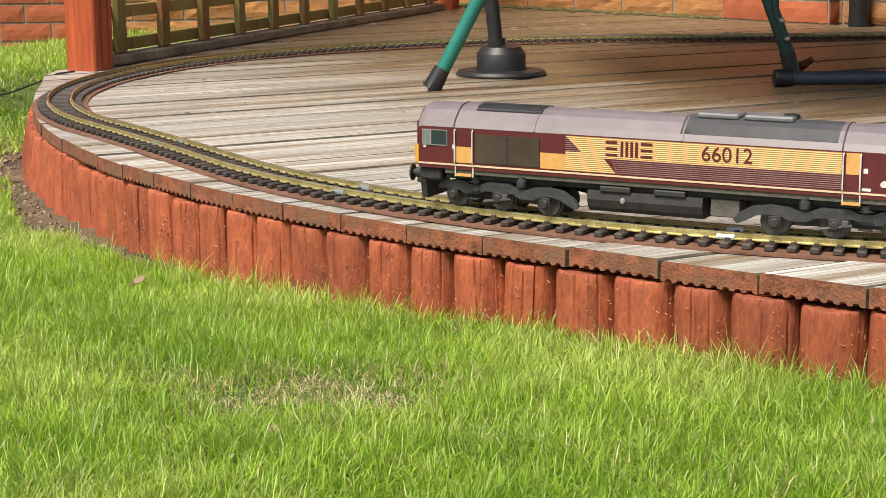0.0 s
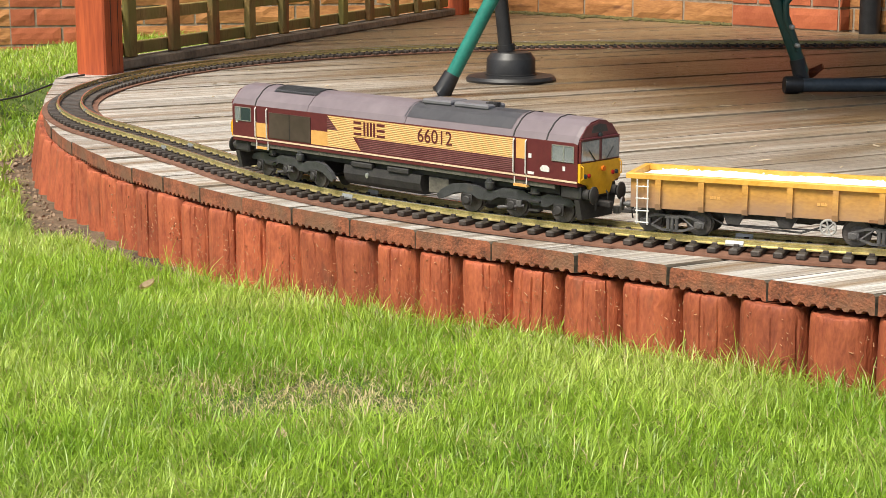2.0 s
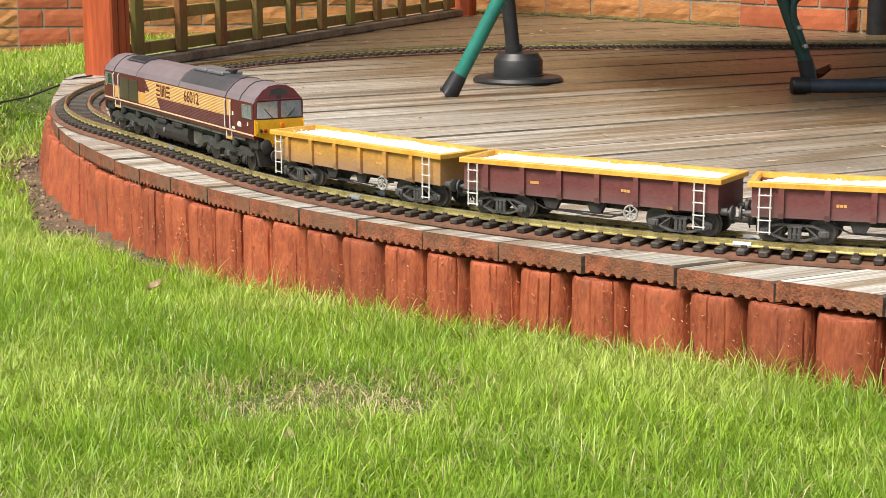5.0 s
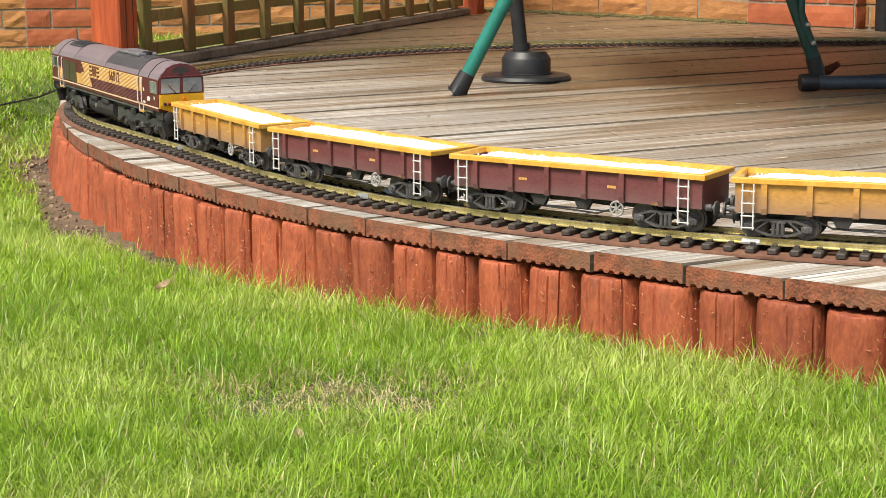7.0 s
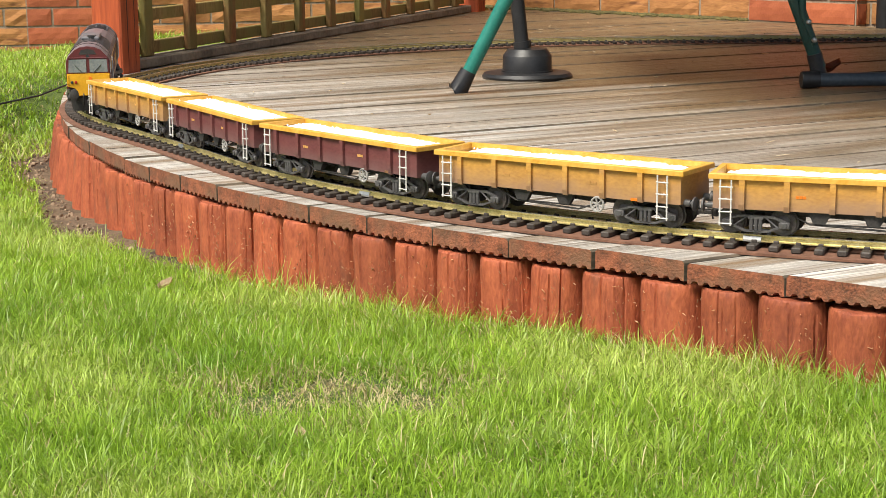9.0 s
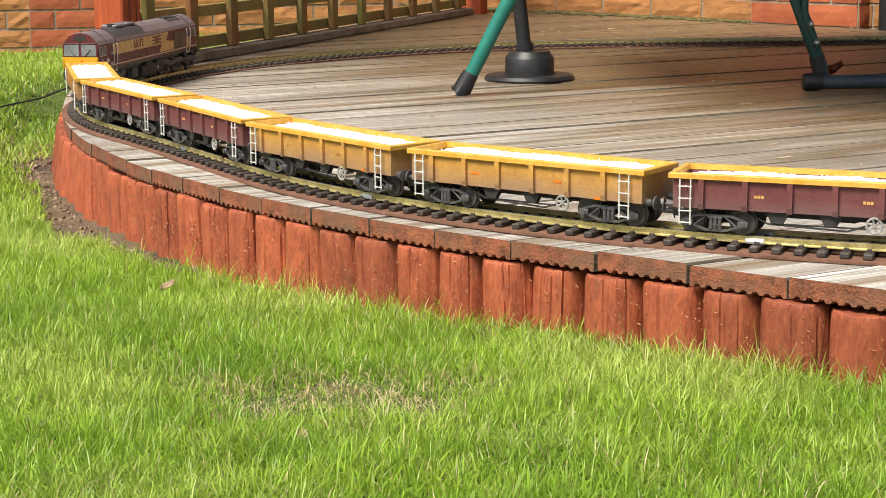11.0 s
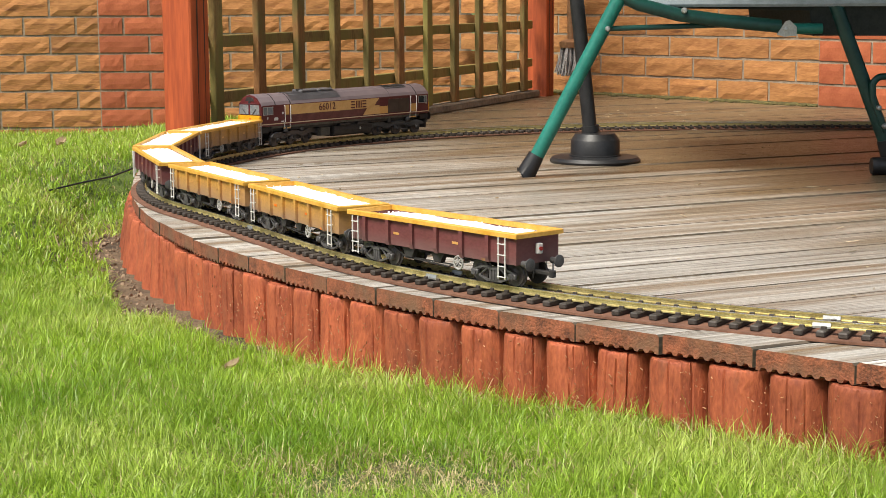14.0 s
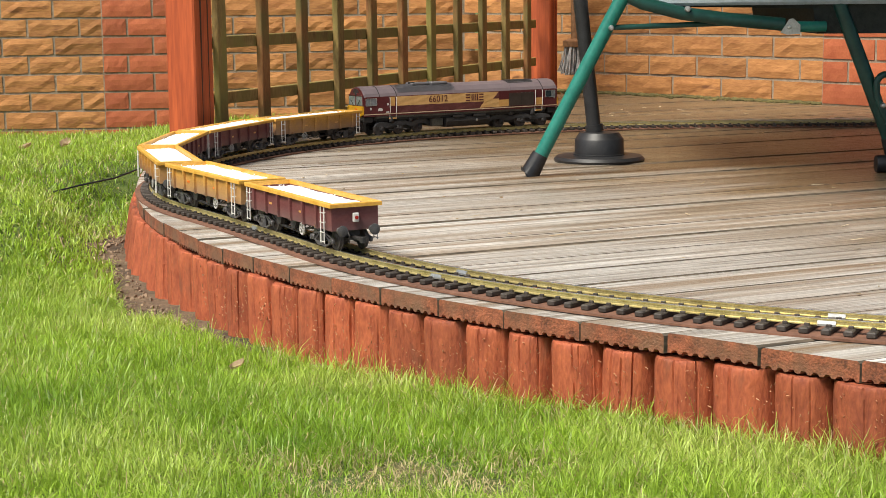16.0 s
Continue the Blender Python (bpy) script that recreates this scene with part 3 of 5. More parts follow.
def log_mesh(seed):
    """A round stake with a worn rim, drying cracks down its face and an uneven girth."""
    rng = random.Random(seed)
    bm = bmesh.new()
    sides = 144
    cracks = [(rng.uniform(-2.7, -0.45), rng.uniform(0.0008, 0.0026), rng.uniform(-0.15, -0.06), rng.uniform(-0.05, 0.0)) for _ in range(rng.choice((2, 3, 3, 4)))]
    rings = []
    lean = rng.uniform(-0.003, 0.003)
    dish = [rng.uniform(-0.0016, 0.0016) for _ in range(12)]
    levels = ((-0.17, 1.0), (-0.13, 1.0), (-0.10, 1.0), (-0.075, 1.0), (-0.055, 1.0), (-0.040, 1.0), (-0.033, 0.992), (-0.0285, 0.972), (-0.0266, 0.93))
    for z, f in levels:
        ring = []
        for k in range(sides):
            a = 2 * math.pi * k / sides
            r = 0.0388 * f * (1 + 0.018 * math.sin(2 * a + seed) + 0.010 * math.sin(5 * a + seed * 2 + z * 20)) + dish[k // 12] * 0.4 + rng.uniform(-0.0003, 0.0003)
            for c, deep, low, high in cracks:
                d = abs((a - c + 0.25 * (z + 0.08) + math.pi) % (2 * math.pi) - math.pi)
                if d < 0.022 and low < z < high:
                    r -= deep
            ring.append(bm.verts.new((r * math.cos(a) + lean * (z + 0.03) / 0.1, r * math.sin(a), z + (rng.uniform(-0.0008, 0.0008) if z > -0.03 else 0))))
        rings.append(ring)
    for a, b in zip(rings, rings[1:]):
        for k in range(sides):
            bm.faces.new((a[k], a[(k + 1) % sides], b[(k + 1) % sides], b[k]))
    bm.faces.new(rings[-1])
    me = bpy.data.meshes.new("log")
    bm.to_mesh(me)
    bm.free()
    me.polygons.foreach_set("use_smooth", [True] * len(me.polygons))
    me.set_sharp_from_angle(angle=radians(32))
    me.materials.append(LOG)
    return me


# where one log ends and the next begins, in metres along the deck's edge
LOG_JOINTS = [5.1789, 5.2608, 5.3441, 5.4187, 5.4993, 5.5819, 5.6597, 5.7395, 5.8098, 5.8862, 5.9654, 6.0409, 6.1209, 6.1945, 6.2639, 6.3447, 6.4298, 6.5069, 6.5933,
              6.6763, 6.7570, 6.8370]


def make_log_edging():
    edging = tagged(empty("log_edging"), "upright terracotta-stained round logs along the deck's edge", "log edging", kind="structure")
    meshes = [log_mesh(s) for s in range(14)]
    seg = np.hypot(*np.diff(EDGE, axis=0).T)
    run = np.concatenate([[0], np.cumsum(seg)])
    rng = random.Random(11)
    joints = list(LOG_JOINTS)
    while joints[0] > 0.09:
        joints.insert(0, joints[0] - 0.0785 - rng.uniform(-0.003, 0.003))
    while joints[-1] < run[-1] - 0.09:
        joints.append(joints[-1] + 0.0775 + rng.uniform(-0.005, 0.005))
    for n, (s0, s1) in enumerate(zip(joints, joints[1:])):
        s = (s0 + s1) / 2
        x, y = np.interp(s, run, EDGE[:, 0]), np.interp(s, run, EDGE[:, 1])
        x2, y2 = np.interp(s + 0.01, run, EDGE[:, 0]), np.interp(s + 0.01, run, EDGE[:, 1])
        a = math.atan2(y2 - y, x2 - x)
        inward = 0.031 + rng.uniform(-0.003, 0.003)
        splay = -9.0 * float(soft(6.65, 7.15, s))
        wide = (s1 - s0 - 0.0012) / 0.0776
        m = pose(x + inward * math.sin(a), y - inward * math.cos(a), rng.uniform(-0.004, 0.0005), splay + rng.uniform(-1.2, 1.2), rng.uniform(-1.0, 1.0), math.degrees(a) + 180)
        shared("log", meshes[(n * 5 + rng.randrange(3)) % 14], edging, m @ Matrix.Diagonal((wide, 1.0, 1.0, 1.0)))


# ---- house wall ----


def brick_meshes(name, material, seed, length, height, rough):
    made = []
    for k in range(6):
        rng = random.Random(seed + k)
        bm = bmesh.new()
        x1, z1 = length / 2, height / 2
        nx, nz = 6, 3
        grid = [[bm.verts.new((-x1 + 2 * x1 * i / nx + (rng.uniform(-1, 1) * rough if 0 < i < nx else 0),
                               -0.006 + (rng.uniform(-1, 1) * rough * 1.6 if 0 < i < nx and 0 < j < nz else 0.0022 + rng.uniform(0, 1) * rough),
                               -z1 + 2 * z1 * j / nz + rng.uniform(-1, 1) * rough * 0.7)) for i in range(nx + 1)] for j in range(nz + 1)]
        for j in range(nz):
            for i in range(nx):
                bm.faces.new((grid[j][i], grid[j][i + 1], grid[j + 1][i + 1], grid[j + 1][i]))
        rim = [grid[0][i] for i in range(nx + 1)] + [grid[j][nx] for j in range(1, nz + 1)] + [grid[nz][i] for i in range(nx - 1, -1, -1)] + [grid[j][0] for j in range(nz - 1, 0, -1)]
        low = [bm.verts.new((v.co.x, 0.004, v.co.z)) for v in rim]
        for i in range(len(rim)):
            j = (i + 1) % len(rim)
            bm.faces.new((rim[j], rim[i], low[i], low[j]))
        bmesh.ops.recalc_face_normals(bm, faces=bm.faces)
        me = bpy.data.meshes.new(name)
        bm.to_mesh(me)
        bm.free()
        me.materials.append(material)
        made.append(me)
    return made


COURSE = 0.0785


def brick_wall(name, at, x0, x1, length, pier, proud, low, label, first=0.0):
    """A wall in stretcher bond, with a two-brick pier of smooth red brick where the plan has one."""
    bm = bmesh.new()
    box(bm, x0, x1, 0.0, 0.22, -0.9, 2.6)
    wall = tagged(finish(name, bm, MORTAR), label, "wall", kind="structure")
    wall.matrix_world = at
    rng = random.Random(len(name))
    whole = brick_meshes("brick", BUFF, 40, length - 0.010, COURSE - 0.010, 0.0018)
    a, b = pier or (9.0, 9.0)
    rows = range(low, 9)
    for row in rows:
        for c in range(math.floor(x0 / length), math.ceil(x1 / length) + 1):
            x = c * length + (row % 2) * length / 2 + first
            if a + length / 2 < x < b - length / 2 or not max(x0, -2.3) - length / 2 < x < min(x1, 2.1):
                continue
            shared("brick", rng.choice(whole), wall, pose(x, rng.uniform(-0.0012, 0.0012), (row + 0.5) * COURSE, 0, rng.uniform(-0.5, 0.5), 0))
    rest = bmesh.new()
    for row in range(9, 33):
        for c in range(math.ceil(x0 / length), math.floor(x1 / length)):
            x = c * length + (row % 2) * length / 2 + first
            box(rest, x - length / 2 + 0.005, x + length / 2 - 0.005, -0.005, 0.004, row * COURSE + 0.005, (row + 1) * COURSE - 0.005)
    tagged(part("upper_bricks", rest, BUFF, wall), "upper courses of buff brick", kind="stuff")
    if not pier:
        return
    unit = (b - a) / 2
    red = brick_meshes("brick", REDBRICK, 70, unit - 0.010, COURSE - 0.010, 0.0006)
    redh = brick_meshes("brick", REDBRICK, 80, unit / 2 - 0.010, COURSE - 0.010, 0.0006)
    bm = bmesh.new()
    box(bm, a, b, -proud, -0.0005, -0.6, 2.6)
    post = tagged(finish("brick_pier", bm, MORTAR), "smooth red brick pier on the house wall", "pier", "piers", kind="structure")
    post.matrix_world = at
    for row in range(low, 12):
        z = (row + 0.5) * COURSE
        cells = [(a + unit / 4, redh), (a + unit, red), (b - unit / 4, redh)] if row % 2 else [(a + unit / 2, red), (b - unit / 2, red)]
        for x, ms in cells:
            shared("brick", rng.choice(ms), post, pose(x, -proud, z, 0, rng.uniform(-0.4, 0.4), 0))
        if proud > 0.05:
            shared("brick", redh[row % 6], post, pose(b, -proud / 2, z, 0, 0, 90) @ Matrix.Diagonal((proud / (unit / 2), 1, 1, 1)))


def make_house():
    brick_wall("wall_north", WALL_AT, -0.66, 1.95, 0.240, (1.15, 1.59), 0.06, -3, "rustic buff and orange brick house wall, mossy at its foot", 0.05)
    brick_wall("wall_west", WALL_WEST_AT, -3.2, 0.86, 0.217, (-0.755, -0.325), 0.012, -5, "rustic buff and orange brick house wall behind the trellis", 0.02)
    bm = bmesh.new()
    box(bm, 0.0, 5.0, 0.0, 0.22, -0.9, 2.6)
    wall = tagged(finish("wall_east", bm, BUFF), "plain buff brick house wall", "wall", kind="structure")
    wall.matrix_world = WALL_EAST_AT
    # rainwater pipe beside the pier
    bm = bmesh.new()
    lathe(bm, [(0.034, -0.2), (0.034, 2.5)], 20)
    pipe = tagged(finish("drainpipe", bm, BLACKP, smooth=True), "round black plastic rainwater pipe on the wall", "pipe")
    pipe.matrix_world = WALL_AT @ pose(1.70, -0.05, 0)
    bm = bmesh.new()
    lathe(bm, [(0.040, 0.60), (0.040, 0.64)], 20)
    box(bm, -0.05, 0.05, 0.025, 0.048, 0.60, 0.64)
    part("bracket", bm, BLACKP, pipe)


# ---- trellis and posts ----


def make_post(at, turn, name_label):
    thing = empty("fence_post", pose(at.x, at.y, 0, 0, 0, turn))
    tagged(thing, name_label, "post", "fence posts")
    bm = bmesh.new()
    box(bm, -0.0425, 0.0425, -0.0425, 0.0425, -0.14, 1.9, 0.004)
    part("shaft", bm, POST, thing)
    # a drying split down one face, and a cap
    bm = bmesh.new()
    box(bm, -0.058, 0.058, -0.058, 0.058, 1.9, 1.93, 0.006)
    part("cap", bm, POST, thing)
    for x, w in ((-0.012, 0.003), (0.02, 0.002)):
        bm = bmesh.new()
        prism(bm, [(x, 0.02), (x + w, 0.3), (x + w * 1.6, 0.75), (x + w * 0.4, 1.3), (x - w, 0.7), (x - w * 0.6, 0.25)], -0.0432, -0.0423)
        part("split", bm, BLACKP, thing, "dark drying split in the timber")
    return thing


def make_trellis():
    d = POST_B - POST_A
    turn = math.degrees(math.atan2(d.y, d.x))
    make_post(POST_A, turn - 2, "square terracotta-stained timber post at the deck's edge")
    make_post(POST_B, turn, "square terracotta-stained timber post near the house")
    thing = tagged(empty("trellis", pose(-0.633, 4.351, 0, 0, 0, math.degrees(math.atan2(2.358, 1.023)))),
                   "square timber trellis, stained brown and green with algae", "trellis")
    for k in range(12):
        x = 0.118 + 0.2285 * k
        if x > 2.5:
            break
        bm = bmesh.new()
        w = 0.0205
        box(bm, x - w, x + w, -0.019, 0.0, 0.03, 1.75, 0.002)
        part("upright", bm, TRELLIS_RED if k % 3 else TRELLIS, thing)
    for i, z in enumerate((0.05, 0.135, 0.282, 0.48, 0.70, 0.92, 1.14, 1.36, 1.58, 1.72)):
        bm = bmesh.new()
        box(bm, 0.0, 2.53, 0.001, 0.018, z - 0.016, z + 0.016, 0.002)
        part("rail", bm, TRELLIS, thing)
    bm = bmesh.new()
    box(bm, 0.02, 2.53, -0.03, 0.03, 0.001, 0.028, 0.004)
    part("sole_plate", bm, GREYWOOD, thing, "mossy grey timber under the trellis")


# ---- things on the deck ----


def make_parasol_base():
    thing = empty("parasol_base", pose(0.378, 4.065, 0))
    thing.scale = (1.03, 1.03, 1.03)
    tagged(thing, "black plastic parasol base with a leaning black pole", "parasol base")
    bm = bmesh.new()
    lathe(bm, [(0.02, 0.0), (0.104, 0.0), (0.106, 0.006), (0.100, 0.013), (0.064, 0.015), (0.02, 0.015)], 48)
    part("foot_plate", bm, BLACKP, thing, smooth=True)
    bm = bmesh.new()
    lathe(bm, [(0.02, 0.015), (0.060, 0.015), (0.060, 0.018), (0.0575, 0.019), (0.0570, 0.052), (0.0555, 0.054), (0.046, 0.0675), (0.024, 0.069), (0.02, 0.070)], 40)
    part("hub", bm, BLACKP, thing, smooth=True)
    bm = bmesh.new()
    tube(bm, [(-0.010, 0, 0.055), (-0.046, 0, 0.385), (-0.15, 0, 1.35)], 0.0165, 20)
    part("pole", bm, BLACKP, thing, smooth=True)
    bm = bmesh.new()
    tube(bm, [(-0.0105, 0, 0.07), (-0.0125, 0, 0.085)], 0.021, 20)
    part("collar", bm, BLACKP, thing, smooth=True)


def bolt(thing, at, r=0.006):
    bm = bmesh.new()
    lathe(bm, [(0.001, -r * 1.1), (r * 0.7, -r), (r, -r * 0.4), (r, r)], 14, at, "y")
    part("bolt", bm, STEEL, thing, "domed zinc bolt head", smooth=True)


def make_swing_seat():
    thing = empty("garden_swing_seat", pose(0, 3.74, 0))
    thing.scale = (1.0155, 1.0155, 1.0155)
    tagged(thing, "green tubular steel garden swing seat with a dark seat", "swing seat")
    bm = bmesh.new()
    tube(bm, [(0.197 + 0.191 * t, 0, 0.01 + 0.368 * t) for t in (0.07, 1.0, 2.42)], 0.0155, 18)
    part("leg", bm, GREEN, thing, smooth=True)
    bm = bmesh.new()
    tube(bm, [(0.184, 0, 0.0), (0.190, 0, 0.003), (0.2145, 0, 0.048)], [0.026, 0.0215, 0.0178], 18)
    part("rubber_foot", bm, BLACKP, thing, smooth=True)
    bm = bmesh.new()
    tube(bm, [(0.986 - 0.093 * t, 0.02, 0.056 + 0.234 * t) for t in (-0.05, 1.0, 3.62)], 0.0155, 18)
    part("leg", bm, DKGREEN, thing, smooth=True)
    bm = bmesh.new()
    tube(bm, [(0.962, 0.0, 0.019), (1.9, 0.0, 0.017)], 0.0155, 18)
    part("floor_tube", bm, GREYTUBE, thing, "grey-blue floor tube", smooth=True)
    bm = bmesh.new()
    tube(bm, [(0.946, 0, 0.0195), (0.950, 0, 0.0195), (0.985, 0, 0.0195)], [0.018, 0.0195, 0.0195], 18)
    part("end_cap", bm, BLACKP, thing, smooth=True)
    bm = bmesh.new()
    tube(bm, [(0.993, 0.02, 0.02), (0.978, 0.02, 0.075)], 0.0172, 18)
    part("leg_sleeve", bm, BLACKP, thing, smooth=True)
    # bent grab tube on the far leg
    bm = bmesh.new()
    pts = [(1.9, 0.0, 0.213), (0.965, 0.0, 0.214)] + [(0.965 - 0.022 * math.sin(a), 0, 0.192 + 0.022 * math.cos(a)) for a in np.linspace(0.3, 1.45, 6)] + [(0.945, 0, 0.165), (0.975, 0.0, 0.095)]
    tube(bm, pts, 0.0075, 12)
    part("grab_tube", bm, DKGREEN, thing, smooth=True)
    for x, z in ((0.956, 0.147), (0.970, 0.107)):
        bolt(thing, (x, -0.009, z), 0.006)
    bm = bmesh.new()
    tube(bm, [(0.367, 0.0, 0.320), (0.60, 0.02, 0.326), (0.735, 0.03, 0.328)], 0.006, 12)
    part("brace", bm, DKGREEN, thing, smooth=True)
    bolt(thing, (0.366, -0.017, 0.320))
    bm = bmesh.new()
    tube(bm, [(0.36, 0, 0.41), (0.433, 0, 0.372), (0.52, 0, 0.349), (0.62, 0, 0.335), (0.74, 0, 0.323)], 0.0145, 14)
    part("arm_tube", bm, DKGREEN, thing, smooth=True)
    bolt(thing, (0.53, -0.016, 0.358), 0.0065)
    bm = bmesh.new()
    tube(bm, [(0.755, 0, 0.318), (0.83, 0.0, 0.318)], 0.0115, 14)
    part("seat_tube", bm, GREEN, thing, smooth=True)
    bm = bmesh.new()
    prism(bm, [(0.730, 0.306), (0.745, 0.301), (0.772, 0.303), (0.772, 0.322), (0.757, 0.336), (0.748, 0.334)], -0.017, -0.012)
    part("bracket", bm, STEEL, thing, "bare steel pivot bracket")
    bolt(thing, (0.748, -0.018, 0.318), 0.005)
    bm = bmesh.new()
    prism(bm, [(0.50, 0.3625), (0.74, 0.3585), (0.806, 0.3565), (0.815, 0.302), (1.9, 0.296), (1.9, 0.3645), (0.50, 0.3645)], 0.018, 0.75)
    part("seat", bm, CUSHION, thing, "dark green padded seat")
    bm = bmesh.new()
    tube(bm, [(0.655, -0.8, 0.905), (0.655, 1.1, 0.905)], 0.016, 14)
    part("top_bar", bm, DKGREEN, thing, smooth=True)
    # an unseen fabric roof, added to keep sun and sky off the deck
    bm = bmesh.new()
    prism(bm, [(0.35, 0.93), (1.2, 1.03), (2.1, 0.93), (2.1, 0.945), (1.2, 1.045), (0.35, 0.945)], -0.85, 1.15)
    part("shade_canopy", bm, CUSHION, thing, "unseen dark fabric roof added to shade the deck")
    bm = bmesh.new()
    box(bm, 0.445, 1.9, 0.0, 0.76, 0.365, 0.394, 0.006)
    part("seat_top", bm, PALEGREY, thing, "pale grey seat cover")


def make_mop():
    thing = empty("mop", pose(0.482, 6.5, 0.088))
    thing.scale = (1.25, 1.25, 1.25)
    tagged(thing, "grey string mop hanging from a brown wooden handle", "mop")
    bm = bmesh.new()
    tube(bm, [(0.022, 0, 0.10), (0.012, 0.02, 1.25)], 0.011, 12)
    part("handle", bm, BROWNWOOD, thing, smooth=True)
    bm = bmesh.new()
    lathe(bm, [(0.012, 0.085), (0.03, 0.088), (0.032, 0.104), (0.014, 0.112)], 16, (0.018, 0, 0))
    part("clamp", bm, BROWNWOOD, thing, smooth=True)
    rng = random.Random(4)
    bm = bmesh.new()
    for _ in range(110):
        a, r = rng.uniform(0, 6.28), rng.uniform(0, 0.026)
        x, y = r * math.cos(a) + 0.018, r * math.sin(a)
        k = rng.uniform(1.1, 1.7)
        tube(bm, [(x, y, 0.092), (0.018 + (x - 0.018) * k, y * k, 0.05), (0.014 + (x - 0.018) * k * 1.1 + rng.uniform(-0.006, 0.006), y * k, rng.uniform(0.0, 0.016))], 0.0022, 5)
    part("strands", bm, MOP, thing, "grey cotton mop strands")


def make_small_things():
    bm = bmesh.new()
    pts = [(-0.665, 4.24, 0.004), (-0.70, 4.20, 0.002), (-0.735, 4.16, -0.012), (-0.79, 4.08, -0.030), (-0.86, 3.99, -0.038), (-0.94, 3.90, -0.052)]
    tube(bm, pts, 0.0023, 8)
    tagged(finish("cable", bm, CABLE, smooth=True), "thin black cable lying across the lawn to the track", "cable")
    make_leaf(LEAF, pose(1.065, 3.984, 0.001, 0, 0, 20), 1.0, 9, "curled dry red-brown leaf lying on the deck")
    for n, (x, y, size, turn) in enumerate(((-0.300, 2.320, 0.36, 35), (-0.071, 1.515, 0.26, 100), (-1.256, 5.02, 0.6, 10), (-1.139, 5.06, 0.7, 75))):
        z = float(ground_z(np.array([x]), np.array([y]))[0])
        make_leaf(TANLEAF, pose(x, y, z + 0.012, 8, 0, turn), size, 30 + n, "curled pale tan leaf lying in the grass")


def make_leaf(material, at, size, seed, label):
    bm = bmesh.new()
    rng = random.Random(seed)
    vs = []
    for i in range(7):
        u = i / 6
        w = 0.024 * math.sin(math.pi * (0.1 + 0.85 * u))
        for j in range(5):
            v = j / 4 * 2 - 1
            vs.append(bm.verts.new((size * 0.06 * u, size * v * w, size * (0.006 + 0.022 * u * u + 0.016 * v * v + rng.uniform(-0.002, 0.002)))))
    for i in range(6):
        for j in range(4):
            bm.faces.new((vs[i * 5 + j], vs[i * 5 + j + 1], vs[i * 5 + 6 + j], vs[i * 5 + 5 + j]))
    bmesh.ops.solidify(bm, geom=bm.faces[:], thickness=0.0012)
    leaf = tagged(finish("dry_leaf", bm, material, smooth=True), label, "leaf", "fallen leaves")
    leaf.matrix_world = at


def make_clippings():
    """Dried grass clippings stuck to the faces of the logs."""
    rng = np.random.default_rng(31)
    seg = np.hypot(*np.diff(EDGE, axis=0).T)
    run = np.concatenate([[0], np.cumsum(seg)])
    bm = bmesh.new()
    for _ in range(900):
        s = rng.uniform(4.9, 6.6)
        x, y = np.interp(s, run, EDGE[:, 0]), np.interp(s, run, EDGE[:, 1])
        x2, y2 = np.interp(s + 0.01, run, EDGE[:, 0]), np.interp(s + 0.01, run, EDGE[:, 1])
        a = math.atan2(y2 - y, x2 - x)
        l, w = 0.0012 + 0.0045 * rng.random() ** 2, 0.00045
        corner = box(bm, -l / 2, l / 2, -0.0006, 0.0006, -w / 2, w / 2)
        z = -0.035 - 0.075 * rng.random() ** 0.7
        m = pose(x - 0.0068 * math.sin(a), y + 0.0068 * math.cos(a), z, 0, 0, math.degrees(a)) @ pose(0, 0, 0, rng.uniform(-15, 15), rng.uniform(0, 180), 0)
        bmesh.ops.transform(bm, matrix=m, verts=corner)
    tagged(finish("grass_clippings", bm, CLIPPING), "dried pale grass clippings stuck to the logs", "clippings", kind="stuff")


def make_debris():
    """Pale petals, bark crumbs and twigs that lie about on the boards."""
    rng = np.random.default_rng(21)
    bm = bmesh.new()
    n = 0
    while n < 330:
        x, y = rng.uniform(-0.6, 1.7), rng.uniform(2.1, 6.0)
        if not within(np.array([x]), np.array([y]), OUTLINE)[0] or edge_gap(np.array([x]), np.array([y]))[0] < 0.24:
            continue
        if rng.random() < 0.5 and not (y > 4.9 or x < -0.2):
            continue
        n += 1
        l, w = (rng.uniform(0.010, 0.03), 0.0016) if rng.random() < 0.25 else (rng.uniform(0.003, 0.008), rng.uniform(0.002, 0.005))
        corner = box(bm, -l / 2, l / 2, -w / 2, w / 2, 0.0012, 0.0012 + rng.uniform(0.0008, 0.002))
        bmesh.ops.transform(bm, matrix=pose(x, y, 0.0015, rng.uniform(-6, 6), rng.uniform(-6, 6), rng.uniform(0, 180)), verts=corner)
    tagged(finish("deck_litter", bm, LITTER), "pale petals, crumbs and twigs scattered on the deck", "litter", kind="stuff")
    # damp moss and leaf mould in the corner by the wall
    bm = bmesh.new()
    for _ in range(900):
        u = rng.uniform(-0.30, 1.15)
        v = -abs(rng.normal(0, 0.035)) - 0.012
        r = rng.uniform(0.004, 0.013)
        bmesh.ops.create_icosphere(bm, subdivisions=1, radius=1, matrix=WALL_AT @ pose(u, v, 0.002, 0, 0, rng.uniform(0, 180)) @ Matrix.Diagonal((r * 1.4, r, r * 0.6, 1)))
    tagged(finish("moss", bm, MOSS, smooth=True), "green moss and leaf mould along the foot of the wall", "moss", kind="stuff")


make_ground()
make_deck()
make_debris()
make_log_edging()
make_clippings()
make_house()
make_trellis()
make_parasol_base()
make_swing_seat()
make_mop()
make_small_things()
make_lawn()
make_pebbles()

